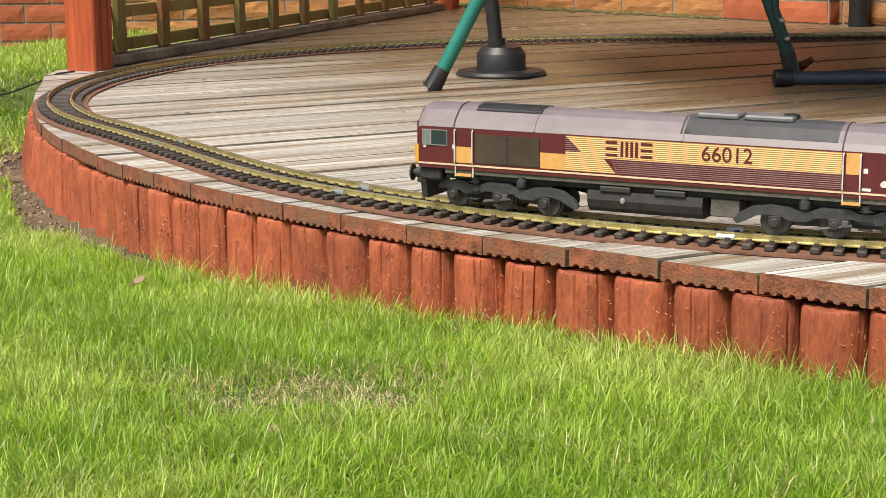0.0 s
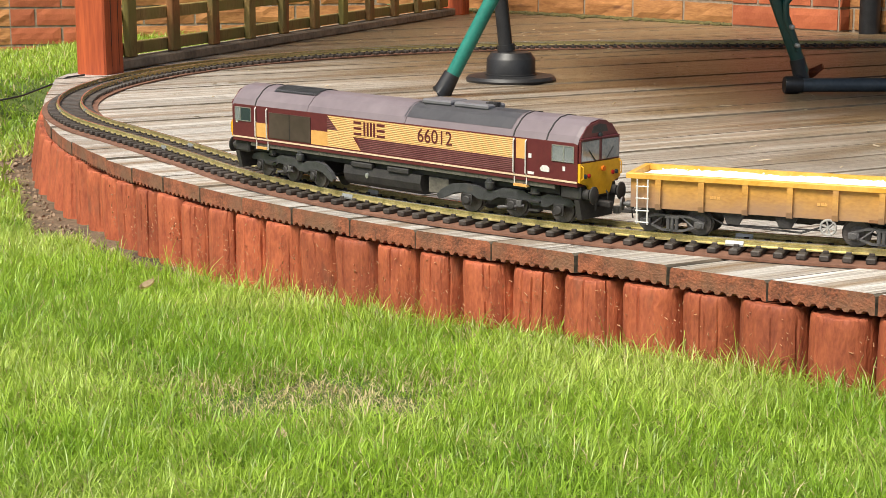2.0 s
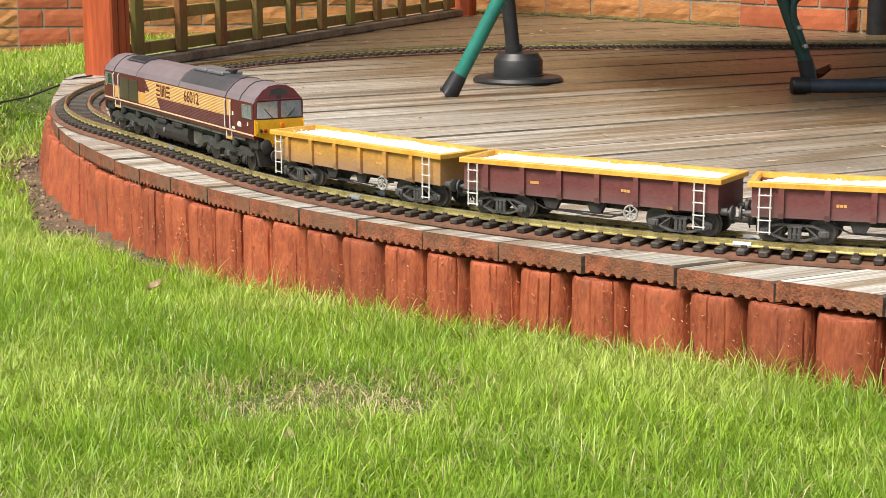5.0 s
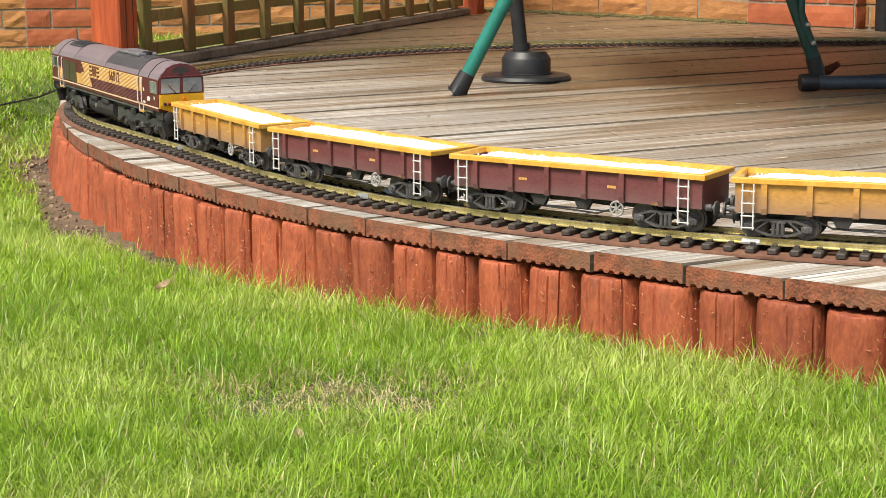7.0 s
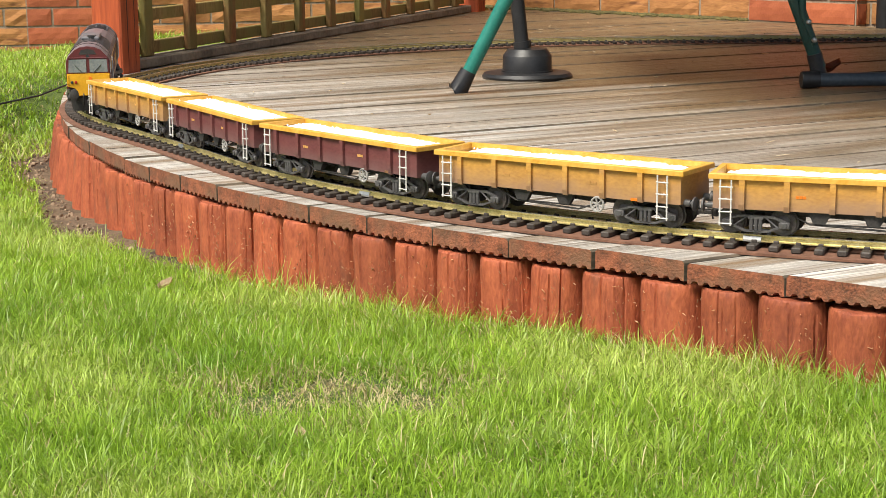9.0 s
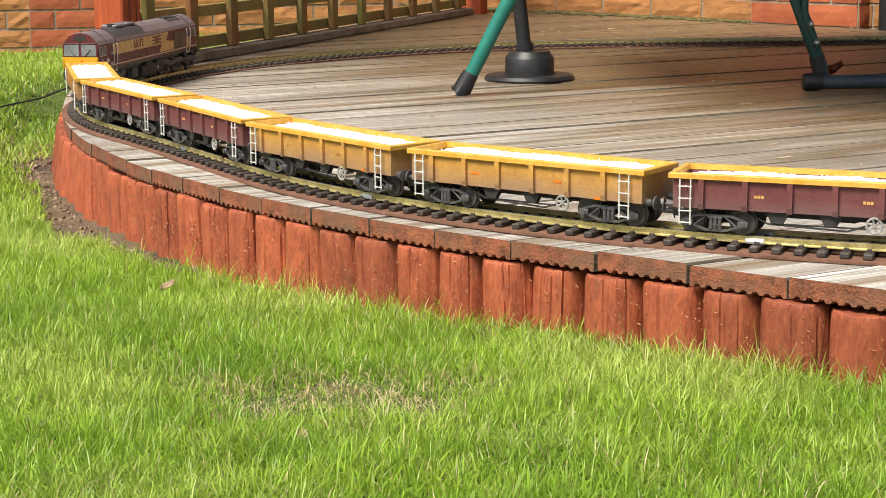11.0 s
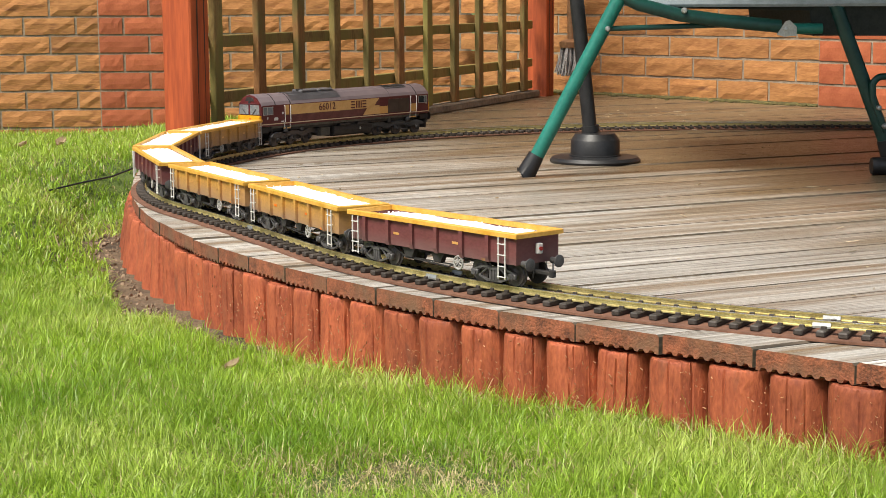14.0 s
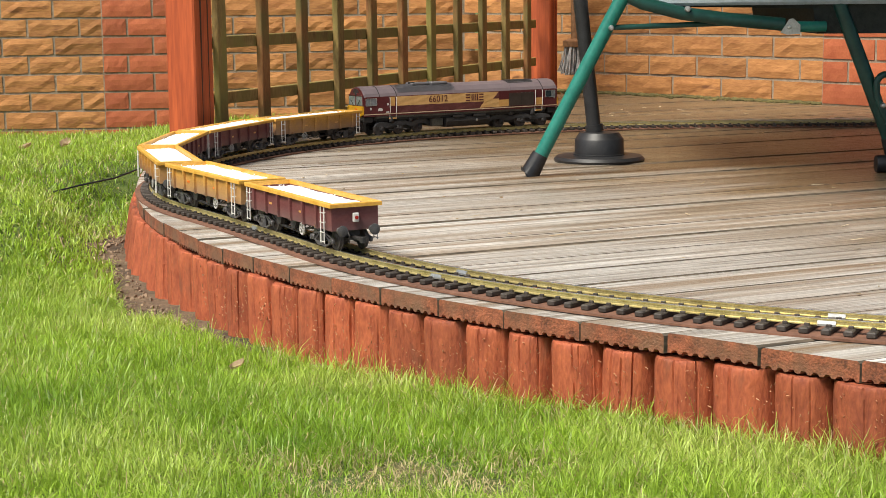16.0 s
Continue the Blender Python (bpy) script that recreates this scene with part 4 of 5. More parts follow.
# ---- railway track ----


def sweep(bm, s0, s1, prof, step=0.03, closed=False, mats=None):
    """Sweep a cross-section of (off, z) along the track."""
    n = max(2, int((s1 - s0) / step))
    rings = []
    for i in range(n + 1):
        s = s0 + (s1 - s0) * i / n
        x, y, h = on_track(s)
        rings.append([bm.verts.new((x - o * math.sin(h), y + o * math.cos(h), z)) for o, z in prof])
    k = len(prof)
    for a, b in zip(rings, rings[1:]):
        for i in range(k):
            f = bm.faces.new((a[i], a[(i + 1) % k], b[(i + 1) % k], b[i]))
            if mats:
                f.material_index = mats[i]
    bm.faces.new(rings[0][::-1])
    bm.faces.new(rings[-1])


def make_track():
    track = tagged(empty("railway_track"), "brass-railed garden railway track on dark plastic sleepers", "railway track")
    bm = bmesh.new()
    sweep(bm, 0, ROUND, [(-0.056, 0.0005), (-0.056, 0.0035), (0.056, 0.0035), (0.056, 0.0005)])
    part("underlay", bm, UNDERLAY, track, "thin brown underlay strip")
    for off in (GAUGE / 2, -GAUGE / 2):
        prof = [(off - 0.0036, 0.0115), (off + 0.0036, 0.0115), (off + 0.0036, 0.0128), (off + 0.0010, 0.0138), (off + 0.0010, 0.0172),
                (off + 0.0018, 0.0180), (off + 0.0018, 0.0198), (off + 0.0013, 0.0202), (off - 0.0013, 0.0202), (off - 0.0018, 0.0198),
                (off - 0.0018, 0.0180), (off - 0.0010, 0.0172), (off - 0.0010, 0.0138), (off - 0.0036, 0.0128)]
        mats = [0] * 14
        mats[7] = mats[8] = mats[6] = 1
        bm = bmesh.new()
        sweep(bm, 0, ROUND, prof, 0.02, mats=mats)
        part("rail", bm, [BRASS, NICKEL], track)
    bm = bmesh.new()
    box(bm, -0.0058, 0.0058, -0.045, 0.045, 0.0036, 0.0108, 0.0014)
    for off in (GAUGE / 2, -GAUGE / 2):
        for s in (-1, 1):
            box(bm, -0.0032, 0.0032, off + s * 0.0048 - 0.0016, off + s * 0.0048 + 0.0016, 0.0105, 0.0142, 0.0005)
    me = bpy.data.meshes.new("sleeper")
    bm.to_mesh(me)
    bm.free()
    me.materials.append(SLEEPER)
    rest = bmesh.new()
    n = round(ROUND / 0.0262)
    for i in range(n):
        s = ROUND * i / n
        x, y, h = on_track(s)
        m = pose(x, y, 0, 0, 0, math.degrees(h))
        if s < 5.9:
            shared("sleeper", me, track, m)
        else:
            corner = box(rest, -0.0058, 0.0058, -0.045, 0.045, 0.0036, 0.0108)
            bmesh.ops.transform(rest, matrix=m, verts=corner)
    tagged(part("far_sleepers", rest, SLEEPER, track), kind="stuff")
    # rail joiners at the section ends
    for s in (0.71, 1.30, 1.90, 2.50, 3.1):
        for off in (GAUGE / 2, -GAUGE / 2):
            bm = bmesh.new()
            sweep(bm, s - 0.011, s + 0.011, [(off - 0.004, 0.0112), (off + 0.004, 0.0112), (off + 0.004, 0.0135), (off + 0.0026, 0.0176), (off - 0.0026, 0.0176), (off - 0.004, 0.0135)], 0.008)
            part("rail_joiner", bm, STEEL, track, "bright metal rail joiner")


# ---- train: each vehicle's own space has x ahead, y to its left and z = 0 at the rail head ----


WHEELS = []


def wheelset(parent, x, r):
    """Two flanged wheels on their axle: one part that rolls."""
    bm = bmesh.new()
    for s in (-1, 1):
        y0 = s * 0.0215
        lathe(bm, [(0.001, y0 + s * 0.0042), (0.003, y0 + s * 0.0045), (r * 0.55, y0 + s * 0.002), (r * 0.8, y0 + s * 0.003), (r, y0 + s * 0.003),
                   (r, y0 - s * 0.001), (r + 0.0018, y0 - s * 0.0016), (r + 0.0018, y0 - s * 0.003), (0.002, y0 - s * 0.003)], 26, (0, 0, 0), "y")
    tube(bm, [(0, -0.0225, 0), (0, 0.0225, 0)], 0.0025, 8)
    o = part("wheelset", bm, WHEEL, parent, smooth=True)
    o.location = (x, 0, r)
    WHEELS.append((o, x, r))


def loco_bogie(thing, at, lead):
    """Three-axle bogie with cast side frames; lead is 1 or -1, the end that carries the long hanger."""
    r = 0.0168
    bm = bmesh.new()
    box(bm, -0.070, 0.070, -0.018, 0.018, 0.012, 0.040)
    bogie = part("bogie", bm, UNDER, thing)
    bogie.location = (at, 0, 0)
    for x in (-0.069, 0.0, 0.069):
        wheelset(bogie, x, r)
    for s in (-1, 1):
        bm = bmesh.new()
        y0, y1 = (0.029, 0.0345) if s > 0 else (-0.0345, -0.029)
        L = lead
        out = [(-0.079, 0.0195), (-0.073, 0.0245), (-0.060, 0.0275), (-0.044, 0.0275), (-0.036, 0.0245), (-0.022, 0.0250), (-0.013, 0.0285), (0.013, 0.0285), (0.022, 0.0250),
               (0.036, 0.0245), (0.044, 0.0275), (0.062, 0.0290), (0.080, 0.0270), (0.093, 0.0205), (0.099, 0.0140), (0.095, 0.0105), (0.087, 0.0130), (0.076, 0.0185), (0.064, 0.0200),
               (0.052, 0.0190), (0.044, 0.0150), (0.027, 0.0150), (0.018, 0.0190), (-0.018, 0.0190), (-0.027, 0.0150), (-0.044, 0.0150), (-0.052, 0.0190), (-0.074, 0.0175)]
        prism(bm, [(a * L * 1.19, b * 1.30) for a, b in out], y0, y1)
        part("side_frame", bm, BOGIE, bogie, smooth=False)
        for x in (-0.069, 0.0, 0.069):
            bm = bmesh.new()
            lathe(bm, [(0.001, 0.0385), (0.0045, 0.0382), (0.0058, 0.037), (0.0058, 0.033)] if s > 0 else [(0.001, -0.0385), (0.0045, -0.0382), (0.0058, -0.037), (0.0058, -0.033)], 14, (x, 0, r), "y")
            box(bm, x - 0.0075, x + 0.0075, s * 0.0345 - 0.001, s * 0.0345 + 0.001, r - 0.007, r + 0.008, 0.0008)
            part("axle_box", bm, UNDER, bogie, smooth=True)
        for x in (-0.03, 0.03):
            bm = bmesh.new()
            lathe(bm, [(0.0055, 0.034), (0.0068, 0.036), (0.0068, 0.043), (0.0047, 0.044), (0.0047, 0.048)], 12, (x * 1.15, s * 0.033, 0), "z")
            part("spring", bm, BOGIE, bogie, smooth=True)
        bm = bmesh.new()
        tube(bm, [(-0.02, s * 0.036, 0.018), (0.02, s * 0.036, 0.012)], 0.0018, 8)
        box(bm, -0.016, -0.008, s * 0.036 - 0.002, s * 0.036 + 0.002, 0.016, 0.024, 0.0006)
        part("damper", bm, FRAME, bogie)
        bm = bmesh.new()
        for z in (0.014, 0.025, 0.036):
            box(bm, L * -0.035 - 0.008, L * -0.035 + 0.008, s * 0.0365 - 0.003, s * 0.0365 + 0.003, z - 0.0009, z + 0.0009)
        part("step", bm, UNDER, bogie)
    return bogie


def lettering(text, height, material, parent, m, label):
    """Words in the built-in font as a thin mesh."""
    cu = bpy.data.curves.new("text", "FONT")
    cu.body, cu.size, cu.align_x, cu.align_y, cu.extrude = text, height, "CENTER", "CENTER", 0.0002
    tmp = new("text", cu)
    me = bpy.data.meshes.new_from_object(tmp.evaluated_get(bpy.context.evaluated_depsgraph_get()))
    bpy.data.objects.remove(tmp)
    me.materials.clear()
    me.materials.append(material)
    ob = new("lettering", me)
    ob.parent, ob.matrix_local = parent, m
    tagged(ob, label)


def loco_section(x, drop=0.0, half=0.0405):
    """Cross-section of the body: sides and a roof that slopes in to a low rounded ridge."""
    return [(x, -half, 0.040), (x, -half, 0.088 - drop), (x, -half + 0.004, 0.0955 - drop), (x, -half + 0.016, 0.1065 - drop), (x, -half + 0.026, 0.1115 - drop), (x, 0, 0.1135 - drop),
            (x, half - 0.026, 0.1115 - drop), (x, half - 0.016, 0.1065 - drop), (x, half - 0.004, 0.0955 - drop), (x, half, 0.088 - drop), (x, half, 0.040)]


def plate(bm, x0, x1, z0, z1, s, out=0.0405, lift=0.0004, slant0=0.0, slant1=0.0):
    """A thin panel on the body's side; slant moves its lower corners along."""
    y0, y1 = s * (out - 0.0006), s * (out + lift)
    prism(bm, [(x0 + slant0, z0), (x1 + slant1, z0), (x1, z1), (x0, z1)], min(y0, y1), max(y0, y1))


HALF = 0.325


def make_loco():
    thing = empty("diesel_locomotive")
    tagged(thing, "maroon and gold model diesel locomotive with yellow cab ends", "model locomotive")
    # body shell
    bm = bmesh.new()
    xs = [-HALF, -HALF + 0.006, -0.2, 0, 0.2, HALF - 0.006, HALF]
    rings = [[bm.verts.new(c) for c in loco_section(x, 0.0015 if abs(x) == HALF else 0.0)] for x in xs]
    for a, b in zip(rings, rings[1:]):
        for i in range(10):
            f = bm.faces.new((a[i], a[i + 1], b[i + 1], b[i]))
            f.material_index = 1 if 1 <= i <= 8 else 0
        bm.faces.new((a[10], a[0], b[0], b[10]))
    bm.faces.new(rings[0][::-1])
    bm.faces.new(rings[-1])
    bmesh.ops.recalc_face_normals(bm, faces=bm.faces)
    part("body", bm, [MAROON, ROOFM], thing, "maroon body with a dusty roof")
    # roof panels
    bm = bmesh.new()
    rr = [[bm.verts.new((x, y * 1.006, z + 0.0006)) for _, y, z in loco_section(x)[2:9]] for x in (-0.215, -0.026)]
    for i in range(6):
        bm.faces.new((rr[0][i], rr[0][i + 1], rr[1][i + 1], rr[1][i]))
    bmesh.ops.solidify(bm, geom=bm.faces[:], thickness=0.0012)
    part("roof_panel", bm, ROOFG, thing, "grey engine-room roof panel")
    bm = bmesh.new()
    rr = [[bm.verts.new((x, y, z + 0.0012)) for _, y, z in loco_section(x)[3:8]] for x in (0.160, 0.250)]
    for i in range(4):
        bm.faces.new((rr[0][i], rr[0][i + 1], rr[1][i + 1], rr[1][i]))
    bmesh.ops.solidify(bm, geom=bm.faces[:], thickness=0.0014)
    part("radiator_grille", bm, ROOFD, thing, "dark radiator grille in the roof")
    for k in range(22):
        bm = bmesh.new()
        x = 0.1625 + k * 0.0040
        prism(bm, [(-0.024, 0.1083), (-0.0, 0.1143), (0.024, 0.1083), (0.024, 0.1089), (0, 0.1149), (-0.024, 0.1089)], x, x + 0.0013, "x")
        part("grille_bar", bm, ROOFG, thing)
    bm = bmesh.new()
    for x0, x1 in ((-0.158, -0.098), (-0.092, -0.04)):
        box(bm, x0, x1, -0.018, 0.018, 0.111, 0.1175, 0.002)
    part("silencer_cover", bm, ROOFG, thing, "raised exhaust silencer cover")
    bm = bmesh.new()
    lathe(bm, [(0.0095, 0.110), (0.0095, 0.1188), (0.0065, 0.1188), (0.0062, 0.112)], 20, (-0.150, -0.002, 0))
    part("exhaust", bm, UNDER, thing, smooth=True)
    for x in (0.163, -0.222, -0.030, 0.274, -0.276):
        bm = bmesh.new()
        sec = loco_section(x)
        lo = [(y * 1.01, z + 0.0009) for _, y, z in sec[1:10]]
        inn = [(y * 0.98, z - 0.001) for _, y, z in sec[1:10]][::-1]
        prism(bm, lo + inn, x - 0.0009, x + 0.0009, "x")
        part("roof_strip", bm, UNDER if abs(x) > 0.2 else ROOFM, thing)
    for s in (-1, 1):
        # livery: gold band that steps down in a flash, over ribbed sides
        f = s
        bm = bmesh.new()
        plate(bm, -0.222, 0.120, 0.0635, 0.0865, s)
        part("gold_band", bm, GOLD_RIB, thing, "gold corrugated side panel")
        bm = bmesh.new()
        plate(bm, -0.222, 0.06, 0.0475, 0.0635, s, slant1=-0.006)
        part("lower_band", bm, MAROON_RIB, thing, "maroon corrugated side panel")
        bm = bmesh.new()
        prism(bm, [(0.054, 0.0475), (0.120, 0.0475), (0.120, 0.0637), (0.070, 0.0637)], min(s * 0.0401, s * 0.0409), max(s * 0.0401, s * 0.0409))
        part("gold_flash", bm, GOLD_RIB, thing, "gold flash under the band")
        bm = bmesh.new()
        prism(bm, [(0.1202, 0.0867), (0.1202, 0.069), (0.099, 0.069)], min(s * 0.0401, s * 0.0411), max(s * 0.0401, s * 0.0411))
        part("maroon_flash", bm, MAROON_RIB, thing, "maroon flash in the band")
        bm = bmesh.new()
        plate(bm, 0.120, 0.154, 0.0475, 0.0655, s)
        part("gold_panel", bm, GOLD, thing, "flat gold panel")
        bm = bmesh.new()
        plate(bm, 0.247, 0.274, 0.0475, 0.066, s)
        part("gold_panel", bm, GOLD, thing, "flat gold panel")
        bm = bmesh.new()
        plate(bm, 0.155, 0.243, 0.0485, 0.0815, s, lift=0.0010)
        part("side_grille", bm, GRILLE, thing, "dark brown side radiator grille")
        bm = bmesh.new()
        plate(bm, 0.1985, 0.1995, 0.0475, 0.0815, s, lift=0.0014)
        part("grille_divider", bm, UNDER, thing)
        bm = bmesh.new()
        plate(bm, -0.243, -0.227, 0.064, 0.0865, s)
        part("door", bm, GOLD, thing, "gold cab door")
        bm = bmesh.new()
        plate(bm, -HALF, HALF, 0.0436, 0.0456, s, lift=0.0008)
        part("sill_line", bm, CREAM, thing, "cream line along the sill")
        bm = bmesh.new()
        box(bm, -0.288, 0.288, *sorted((s * 0.036, s * 0.0385)), 0.0355, 0.0415)
        part("sill", bm, SOOT, thing, "dirty brown-grey sill")
        for x in (-0.16, -0.06, 0.04, 0.14, 0.22):
            bm = bmesh.new()
            box(bm, x - 0.001, x + 0.001, *sorted((s * 0.0383, s * 0.0392)), 0.0355, 0.0415)
            part("sill_rib", bm, SOOT, thing)
        for x in (0.247, 0.272, -0.244, -0.224):
            bm = bmesh.new()
            tube(bm, [(x, s * 0.041, 0.046), (x, s * 0.0432, 0.048), (x, s * 0.0432, 0.084), (x, s * 0.041, 0.086)], 0.0009, 6)
            part("handrail", bm, WHITEP, thing, "thin white handrail")
            bm = bmesh.new()
            tube(bm, [(x, s * 0.040, 0.043), (x, s * 0.0405, 0.033)], 0.0009, 6)
            part("handrail", bm, WHITEP, thing, "thin white handrail")
        for x in (0.260, -0.234):
            bm = bmesh.new()
            box(bm, x - 0.011, x + 0.011, *sorted((s * 0.036, s * 0.0415)), 0.0335, 0.036)
            part("cab_step", bm, GOLD, thing)
        for x0, x1 in ((0.284, 0.306), (-0.303, -0.286), (0.308, 0.318), (-0.319, -0.305)):
            bm = bmesh.new()
            plate(bm, x0, x1, 0.067, 0.0835, s, lift=0.0006)
            part("cab_window", bm, GLASS if x1 - x0 > 0.02 else SCREEN, thing, "cab side window")
            bm = bmesh.new()
            for a, b, c, d in ((x0 - 0.001, x1 + 0.001, 0.0660, 0.067), (x0 - 0.001, x1 + 0.001, 0.0835, 0.0845), (x0 - 0.001, x0, 0.067, 0.0835), (x1, x1 + 0.001, 0.067, 0.0835)):
                plate(bm, a, b, c, d, s, lift=0.0010)
            part("window_frame", bm, STEEL, thing)
        for a, b, c, d in ((-0.252, -0.247, 0.066, 0.071), (-0.306, -0.302, 0.056, 0.061), (0.272, 0.276, 0.063, 0.068), (0.314, 0.318, 0.063, 0.068),
                           (-0.256, -0.246, 0.0475, 0.0505)):
            bm = bmesh.new()
            plate(bm, a, b, c, d, s)
            part("data_panel", bm, WHITEP, thing, "small white label")
        bm = bmesh.new()
        prism(bm, [(-0.281, 0.0525), (-0.268, 0.0525), (-0.266, 0.056), (-0.270, 0.0595), (-0.277, 0.0595), (-0.281, 0.057)], *sorted((s * 0.0401, s * 0.0411)))
        part("emblem", bm, WHITEP, thing, "small white emblem")
        # operator's mark: plain maroon blocks
        q = pose(0, s * 0.0411, 0)
        bm = bmesh.new()
        ys = sorted((s * 0.0405, s * 0.0413))
        z0, z1 = 0.0665, 0.0835
        e0 = 0.067 if s > 0 else 0.006
        w = -1 if s > 0 else 1
        def bar(pts):
            prism(bm, [(e0 + w * a * 1.37, z0 + b * (z1 - z0)) for a, b in pts], *ys)
        for b0 in (0.0, 0.41, 0.82):
            for a in (0.0, 0.033):
                bar([(a, b0), (a + 0.011, b0), (a + 0.011, b0 + 0.18), (a, b0 + 0.18)])
        for a in (0.0142, 0.0188, 0.0234, 0.028):
            bar([(a, 0), (a + 0.0026, 0), (a + 0.0026, 1), (a, 1)])
        part("operator_mark", bm, MAROON, thing, "plain maroon block mark on the gold band")
        lettering("66012", 0.0255, MAROON, thing, pose(-0.086, s * 0.0413, 0.0915, 90, 0, 180 if s > 0 else 0), "maroon running number on the gold band")
        for a, b in ((0.035, 0.075), (-0.035, 0.005)):
            bm = bmesh.new()
            box(bm, a, b, *sorted((s * 0.030, s * 0.0395)), 0.0285, 0.034, 0.001)
            part("equipment_box", bm, UNDER, thing)
        # buffers and sockets at both ends
        for e in (-1, 1):
            bm = bmesh.new()
            x = e * HALF
            lathe(bm, [(0.005, x - e * 0.004), (0.005, x + e * 0.010), (0.003, x + e * 0.010), (0.003, x + e * 0.014), (0.0085, x + e * 0.0145), (0.0085, x + e * 0.0165), (0.006, x + e * 0.0175)],
                  18, (0, s * 0.027, 0.0325), "x")
            part("buffer", bm, UNDER, thing, smooth=True)
            bm = bmesh.new()
            box(bm, x - 0.002, x + e * 0.0025 + 0.002, *sorted((s * 0.020, s * 0.034)), 0.0485, 0.0535, 0.0006)
            part("lamp_cluster", bm, UNDER, thing)
            for yy, mm in ((0.0235, REDLENS), (0.0305, GLASS)):
                bm = bmesh.new()
                lathe(bm, [(0.0025, x + e * 0.001), (0.0025, x + e * 0.0060), (0.0015, x + e * 0.0066)], 12, (0, s * yy, 0.051), "x")
                part("lamp", bm, mm, thing, smooth=True)
    for e in (-1, 1):
        x = e * HALF
        # yellow lower front with a narrow skirt, and the tall screens above it
        bm = bmesh.new()
        prism(bm, [(-0.0395, 0.0655), (-0.0395, 0.0445), (-0.024, 0.0405), (-0.019, 0.0305), (0.019, 0.0305), (0.024, 0.0405), (0.0395, 0.0445), (0.0395, 0.0655)],
              min(x, x + e * 0.004), max(x, x + e * 0.004), "x")
        part("front_panel", bm, YELLOW, thing, "warning yellow cab front")
        bm = bmesh.new()
        box(bm, min(x, x + e * 0.003), max(x, x + e * 0.003), -0.0392, 0.0392, 0.0655, 0.0915, 0.001)
        part("front_upper", bm, MAROON, thing)
        bm = bmesh.new()
        box(bm, min(x, x + e * 0.0045), max(x, x + e * 0.0045), -0.037, 0.037, 0.0912, 0.0930, 0.0005)
        part("lintel", bm, MAROON, thing)
        for s in (-1, 1):
            bm = bmesh.new()
            tube(bm, [(x + e * 0.003, s * 0.0375, 0.0635), (x + e * 0.007, s * 0.0375, 0.062), (x + e * 0.007, s * 0.0375, 0.049), (x + e * 0.003, s * 0.0375, 0.0475)], 0.0008, 6)
            part("handrail", bm, YELLOW, thing, "yellow front handrail")
            bm = bmesh.new()
            prism(bm, [(s * 0.0030, 0.0675), (s * 0.0365, 0.0675), (s * 0.0350, 0.0895), (s * 0.0030, 0.0900)], min(x + e * 0.001, x + e * 0.0038), max(x + e * 0.001, x + e * 0.0038), "x")
            part("windscreen", bm, SCREEN, thing, "cab windscreen, its grey lightened for reflected sky")
            bm = bmesh.new()
            tube(bm, [(x + e * 0.0045, s * 0.010, 0.0665), (x + e * 0.0045, s * 0.024, 0.080)], 0.0006, 5)
            part("wiper", bm, UNDER, thing)
        bm = bmesh.new()
        prism(bm, [(-0.037, 0.0928), (0.037, 0.0928), (0.024, 0.106), (0, 0.111), (-0.024, 0.106)], min(x, x + e * 0.0016), max(x, x + e * 0.0016), "x")
        part("front_peak", bm, MAROON, thing, "maroon panel over the windscreens")
        bm = bmesh.new()
        prism(bm, [(-0.016, 0.098), (0.016, 0.098), (0.012, 0.1055), (0, 0.1075), (-0.012, 0.1055)], min(x, x + e * 0.0022), max(x, x + e * 0.0022), "x")
        part("horn_grille", bm, UNDER, thing, "dark grille in the cab's peak")
        bm = bmesh.new()
        lathe(bm, [(0.003, x), (0.003, x + e * 0.004)], 14, (0, 0, 0.0948), "x")
        part("headlamp", bm, GLASS, thing, smooth=True)
        bm = bmesh.new()
        lathe(bm, [(0.003, x), (0.0032, x + e * 0.007)], 12, (0, -0.004, 0.057), "x")
        part("socket", bm, ORANGE, thing, "orange control socket", smooth=True)
        bm = bmesh.new()
        box(bm, min(x - e * 0.03, x + e * 0.001), max(x - e * 0.03, x + e * 0.001), -0.036, 0.036, 0.027, 0.0405, 0.002)
        part("buffer_beam", bm, UNDER, thing)
        bm = bmesh.new()
        prism(bm, [(-0.036, 0.027), (0.036, 0.027), (0.030, 0.008), (-0.030, 0.008)], min(x - e * 0.008, x), max(x - e * 0.008, x), "x")
        part("snowplough", bm, UNDER, thing)
        bm = bmesh.new()
        for yy in (-0.012, 0.010):
            tube(bm, [(x, yy, 0.036), (x + e * 0.007, yy, 0.030), (x + e * 0.005, yy, 0.016)], 0.0012, 6)
        part("brake_hose", bm, UNDER, thing)
        bm = bmesh.new()
        box(bm, min(x, x + e * 0.022), max(x, x + e * 0.022), -0.004, 0.004, 0.019, 0.025, 0.001)
        part("coupler", bm, UNDER, thing)
    # fuel tank
    bm = bmesh.new()
    out = [(-0.034, 0.013), (-0.028, 0.0085), (0.028, 0.0085), (0.034, 0.013), (0.0375, 0.0205), (0.0355, 0.0290), (-0.0355, 0.0290), (-0.0375, 0.0205)]
    prism(bm, out, -0.056, 0.092, "x")
    tank = part("fuel_tank", bm, UNDER, thing, "black fuel tank")
    bm = bmesh.new()
    box(bm, -0.100, -0.064, -0.030, 0.030, 0.012, 0.0285, 0.001)
    part("battery_box", bm, SOOT, thing, "brown-grey equipment box")
    for s in (-1, 1):
        bm = bmesh.new()
